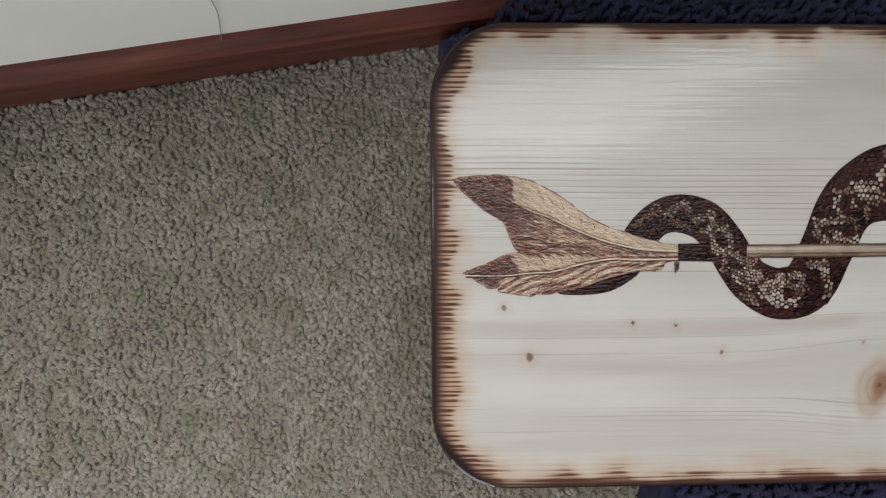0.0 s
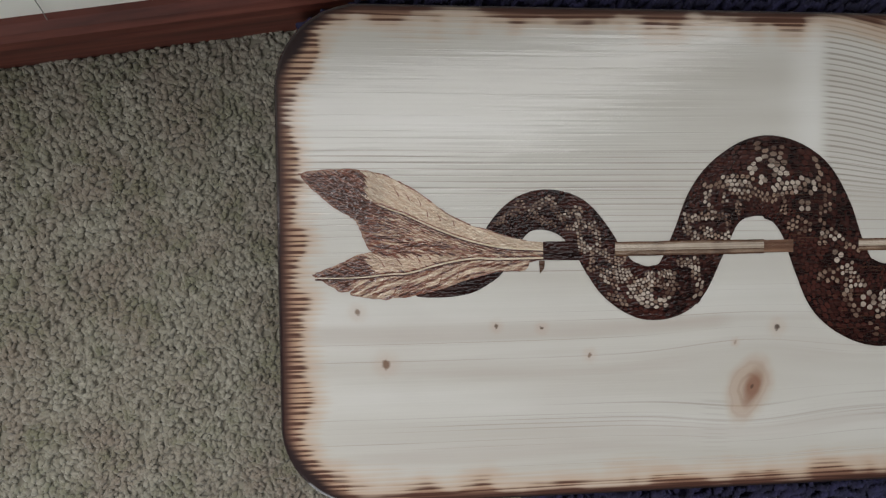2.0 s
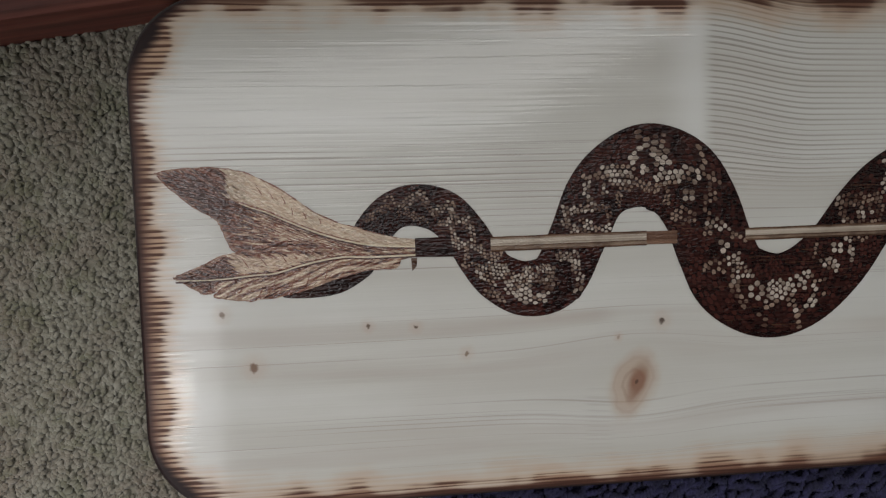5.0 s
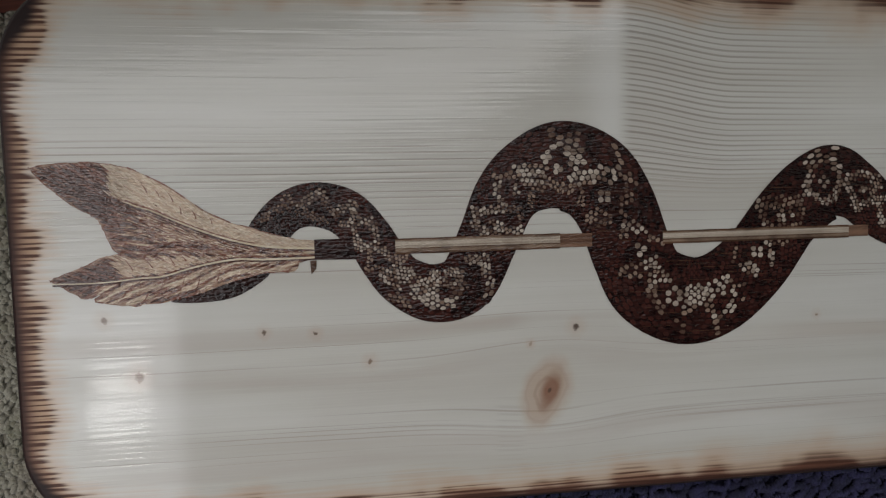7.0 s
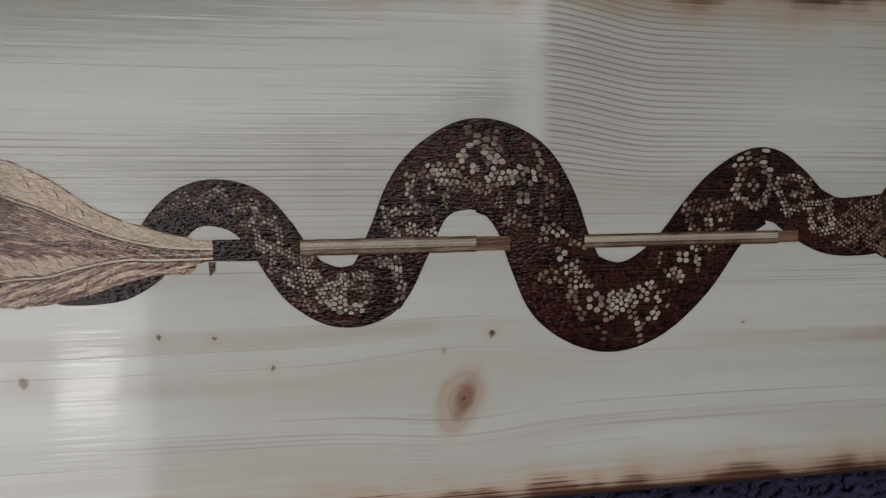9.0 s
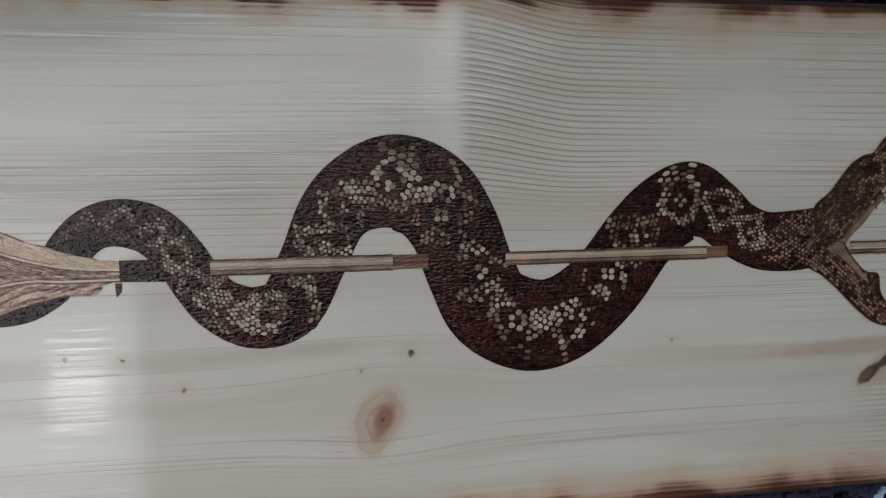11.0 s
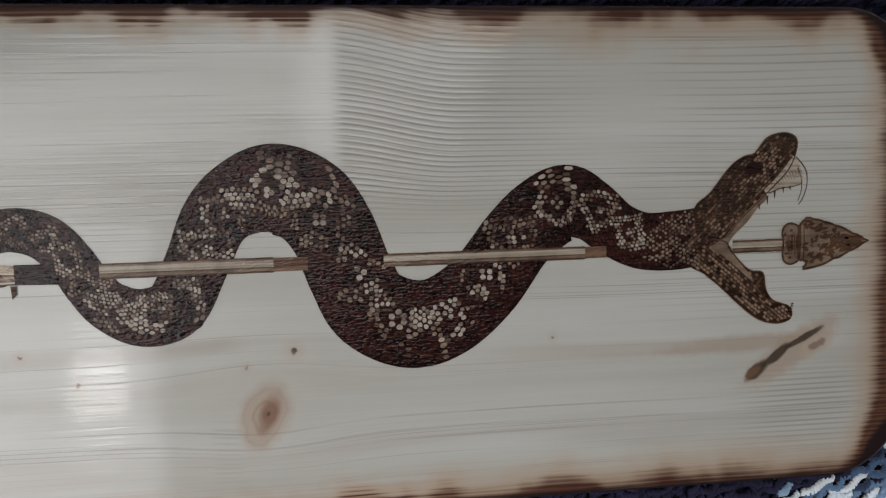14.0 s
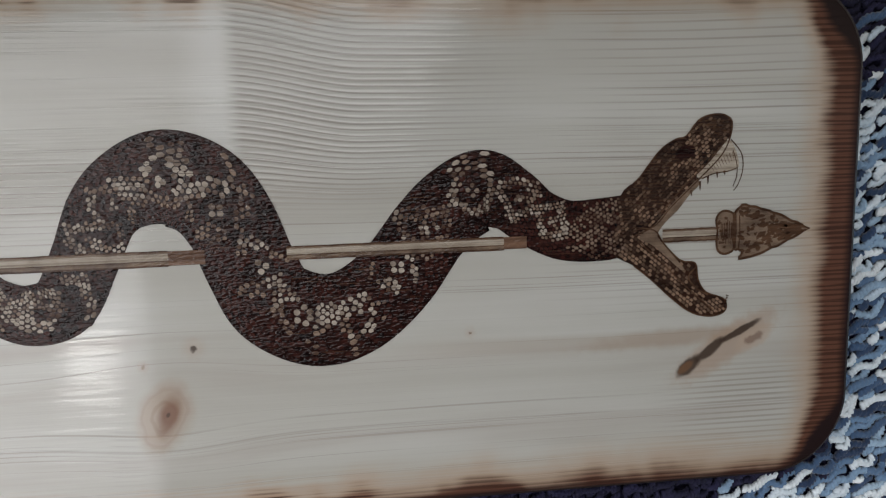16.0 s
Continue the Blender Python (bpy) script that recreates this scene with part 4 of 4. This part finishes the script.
for kind, outline in (("lower", LOWF), ("upper", UPF)):
    ring2 = [(q[0], q[1]) for q in spline(outline, 4, True)]
    # frayed edge
    ring2 = [(x + rng.uniform(-0.35, 0.35), y + rng.uniform(-0.35, 0.35)) for x, y in ring2]
    fea = flat("feather", ring2, 0.00046 if kind == "upper" else 0.00044, VANE, plaque, "tan burned feather with dark maroon tip")
    ql = [(q[0], q[1]) for q in spline(QUILLS[kind], 8)]
    stores = [Strokes(0.00050 + 0.00001 * k) for k in range(5)]

    def barb(tone, x, y, angle, length, w):
        """A hair that swells in its middle and runs out thin at both ends."""
        bend = rng.uniform(-0.12, 0.12)
        while length > 1.0 and not inside(x + length * math.cos(angle), y + length * math.sin(angle), ring2):
            length -= 0.8
        p = [(x, y)]
        for k in range(3):
            p.append((p[-1][0] + length / 3 * math.cos(angle + bend * k), p[-1][1] + length / 3 * math.sin(angle + bend * k)))
        store = stores[tone]
        store.line([p[0], p[1]], w * 0.4, w)
        store.line([p[1], p[2]], w, w)
        store.line([p[2], p[3]], w, 0.08)

    for k in range(26000):
        x, y = rng.uniform(38, 180), rng.uniform(-6, 70)
        if not inside(x, y, ring2):
            continue
        above = y - quill_y(kind, x)
        if kind == "upper":
            lean = -0.62 if above > 0 else -0.46 + 0.36 * min(1.0, -above / 16)
        else:
            lean = -0.38 if above > 0 else 0.36
        if x > 135:
            lean *= 0.6
        # across the barbs the tone goes up and down in soft steps
        across = y - lean * x
        wave = 0.6 * math.sin(across * 1.25 + 2.6 * math.sin(x * 0.13)) + 0.5 * math.sin(across * 3.1 + 1.7 * math.sin(x * 0.23))
        b = burn(kind, x, y)
        level = b * 3.6 + wave * (2.2 if 0.25 < b < 0.8 else 0.5) + rng.gauss(0, 0.40)
        barb(min(4, max(0, int(round(level)))), x, y, lean + rng.gauss(0, 0.07), rng.uniform(2.5, 6.5), rng.uniform(0.25, 0.65))
    # slits across the vanes
    slits = [(92, 58.7, 95, 53.7), (105.4, 53.4, 107.8, 48.5), (111, 46.1, 111.5, 41.8), (126, 39.8, 127, 36.4), (99, 55, 101, 51.5), (117, 44, 119, 39.5)] if kind == "upper" else [
        (82, 19, 86, 13), (91, 20, 96, 14), (103, 21, 107, 15.5), (112, 9, 109, 1), (120, 11, 118, 2.5), (101, 7, 98, 0), (86, 6.5, 80, -1), (110, 21, 113, 17), (130, 12, 128, 5)]
    for x0, y0, x1, y1 in slits:
        stores[3].line([(x0, y0), ((x0 + x1) / 2 + 0.3, (y0 + y1) / 2), (x1, y1)], 0.2, 0.7)
    # browned rim, broken here and there
    for q0, q1 in zip(ring2, ring2[1:] + ring2[:1]):
        if q0[0] < 168 and rng.random() < 0.8:
            stores[rng.choice((2, 3, 3))].line([q0, q1], rng.uniform(0.3, 1.0), rng.uniform(0.3, 0.9))
    stores[4].line([(x, y - 1.0) for x, y in ql], 0.9, 0.7)
    stores[3].line([(x, y + 0.9) for x, y in ql if x < 150], 0.8, 0.4)
    if kind == "upper":
        for k in range(3):
            stores[3].line(spline([(79, 21.6 + k * 0.5), (95, 24.4 + k * 0.5), (120, 24.0 + k * 0.3), (141, 20.2)], 6), 1.0 - 0.25 * k, 0.3)
        stores[0].line(spline([(93.2, 31.4), (99.6, 28.3), (114, 25.6)], 5), 0.9, 0.3)
        stores[0].line([(73.0, 69.0), (74.5, 66.0)], 0.9, 0.4)
    for store, material, word in zip(stores, TONES, ("sand-coloured", "tan", "russet", "brown", "dark umber")):
        store.make("barbing", material, fea, word + " burned barbs", True)
    s = Strokes(0.00059)
    s.line(ql, 0.5, 1.1)
    s.make("quill", QUILL, fea, "pale feather quill")

# ---- blue rug, folded into a low stack under the board ----
rug = new("chenille_rug")
tagged(rug, "navy, blue and white chenille rug folded under the pine board", "rug")
outline = [(0.105, 0.198), (0.066, 0.178), (0.037, 0.168), (0.038, 0.150), (0.10, 0.0), (0.19, -0.14), (0.25, -0.27), (1.15, -0.30), (1.15, 0.05), (0.95, 0.06), (0.93, 0.28), (0.50, 0.215)]
ring = [(q[0], q[1]) for q in spline(outline, 3, True)]
bm = bmesh.new()
f = bm.faces.new([bm.verts.new((x, y, 0.0)) for x, y in ring])
f.normal_update()
if f.normal.z < 0:
    f.normal_flip()
ex = bmesh.ops.extrude_face_region(bm, geom=[f])
for v in ex["geom"]:
    if isinstance(v, bmesh.types.BMVert):
        v.co.z = RUG - 0.019
bmesh.ops.recalc_face_normals(bm, faces=bm.faces[:])
part("backing", bm, NAVY, rug)

# twisted chenille strands, one bumpy tube each
SIDES = 6
rs = random.Random(3)
loops, shaded = ([], []), ([], [])


def rope(store, pts, thick):
    """A lumpy chenille yarn along a line of points: a row of round, skewed beads."""
    verts, faces = store
    start = len(verts)
    n = len(pts)
    for i, (x, y, z) in enumerate(pts):
        (x0, y0, _), (x1, y1, _) = pts[max(i - 1, 0)], pts[min(i + 1, n - 1)]
        th = math.atan2(y1 - y0, x1 - x0)
        r = thick * (0.3 if i in (0, n - 1) else (0.66, 1.08, 1.04)[i % 3])
        skew = r * 0.5
        for k in range(SIDES):
            b = 2 * math.pi * k / SIDES
            cb = math.cos(b)
            verts.append((x - math.sin(th) * r * cb + math.cos(th) * skew * cb, y + math.cos(th) * r * cb + math.sin(th) * skew * cb, z + r * math.sin(b)))
    for i in range(n - 1):
        for k in range(SIDES):
            faces.append((start + i * SIDES + k, start + i * SIDES + (k + 1) % SIDES, start + (i + 1) * SIDES + (k + 1) % SIDES, start + (i + 1) * SIDES + k))


BEAD, ROWGAP, TURN = 0.00084, 0.0049, radians(22)
for k in range(-98, 110):
    off = k * ROWGAP
    along = -0.45 + rs.uniform(0, 0.02)
    while along < 1.05:
        length = rs.choice((0.010, 0.014, 0.020, 0.028)) * rs.uniform(0.8, 1.2)
        amp, wave, lift, thick = rs.uniform(0.0008, 0.0024), rs.uniform(0.012, 0.024), rs.uniform(-0.0024, 0.0016), rs.uniform(0.0023, 0.0030)
        phase = rs.uniform(0, 6.28)
        count = max(9, int(length / BEAD))
        mx = 0.15 + (along + length / 2) * math.cos(TURN) - off * math.sin(TURN)
        my = (along + length / 2) * math.sin(TURN) + off * math.cos(TURN) - 0.09
        hidden = BX0 + 0.03 < mx < BX1 - 0.03 and BY0 + 0.03 < my < BY1 - 0.03
        if hidden or not (0.0 < mx < 0.92 and -0.23 < my < 0.24):
            along += length
            continue
        pts = []
        for i in range(count):
            q = along + i * BEAD
            o = off + amp * math.sin(q / wave * 6.28 + phase)
            x, y = 0.15 + q * math.cos(TURN) - o * math.sin(TURN), q * math.sin(TURN) + o * math.cos(TURN) - 0.09
            close = BX0 - 0.012 < x < BX1 + 0.006 and BY0 - 0.013 < y < BY1 + 0.012
            arch = math.sin(math.pi * i / (count - 1))
            pts.append((x, y, RUG - 0.0055 + lift + 0.0022 * arch - (0.011 if close else 0.0)))
        along += length
        if not all(inside(*pts[q][:2], ring) for q in (0, len(pts) // 2, -1)):
            continue
        x, y, _ = pts[len(pts) // 2]
        # Shade north and south of the board is put in by picking navy yarn.
        dark = y > 0.146 + 0.006 * math.sin(x * 60) or (y > 0.10 and rs.random() < 0.55) or (y < -0.09 and rs.random() < min(1.0, max(0.0, (0.735 - x) * 12 if y > -0.150 else (0.70 - x) * 9)))
        rope(shaded if dark else loops, pts, thick)
tagged(mesh_object("chenille_yarn", *loops, CHENILLE, rug, True), "bumpy twisted blue and white chenille yarn", kind="stuff")
tagged(mesh_object("shaded_yarn", *shaded, NAVY, rug, True), "navy yarn standing in for shaded pile beside the board", kind="stuff")

# ---- beige carpet pile ----
verts, faces = [], []
rc = random.Random(11)
PITCH = 0.0040
gx = -0.36
while gx < 0.20:
    gy = -0.21
    while gy < wall_y(gx):
        x, y = gx + rc.uniform(-0.0021, 0.0021), gy + rc.uniform(-0.0021, 0.0021)
        if y < wall_y(x) and not inside(x - 0.01, y, ring):
            # a tuft of one to three curled yarn ends
            h0 = 0.0094 + 0.0008 * math.sin(x * 61 + 2 * math.sin(y * 47)) * math.sin(y * 73 + x * 19)
            for e in range(rc.choice((2, 2, 3))):
                start = len(verts)
                h, r = h0 + rc.uniform(-0.0010, 0.0010), rc.uniform(0.0016, 0.0027)
                ex, ey = x + rc.gauss(0, 0.0011), y + rc.gauss(0, 0.0011)
                lx, ly = rc.gauss(0, 0.0015), rc.gauss(0, 0.0015)
                st = rc.uniform(0.7, 1.45)
                tw = rc.uniform(0, 6.28)
                for z, s, o in ((0.003, 0.75, 0.0), (h * 0.55, 0.95, 0.5), (h * 0.86, 0.98, 0.9), (h, 0.5, 1.05)):
                    for k in range(6):
                        b = k * math.pi / 3 + z * 120
                        wob = rc.uniform(0.86, 1.14)
                        px, py = r * s * st * wob * math.cos(b), r * s / st * wob * math.sin(b)
                        verts.append((ex + lx * o + px * math.cos(tw) - py * math.sin(tw), ey + ly * o + px * math.sin(tw) + py * math.cos(tw), z))
                for i in range(3):
                    faces += [(start + i * 6 + k, start + i * 6 + (k + 1) % 6, start + (i + 1) * 6 + (k + 1) % 6, start + (i + 1) * 6 + k) for k in range(6)]
                faces.append(tuple(start + 18 + k for k in range(6)))
        gy += PITCH
    gx += PITCH
pile = mesh_object("carpet_pile", verts, faces, CARPET, None, True)
tagged(pile, "beige cut-pile carpet tufts", "carpet", kind="stuff")
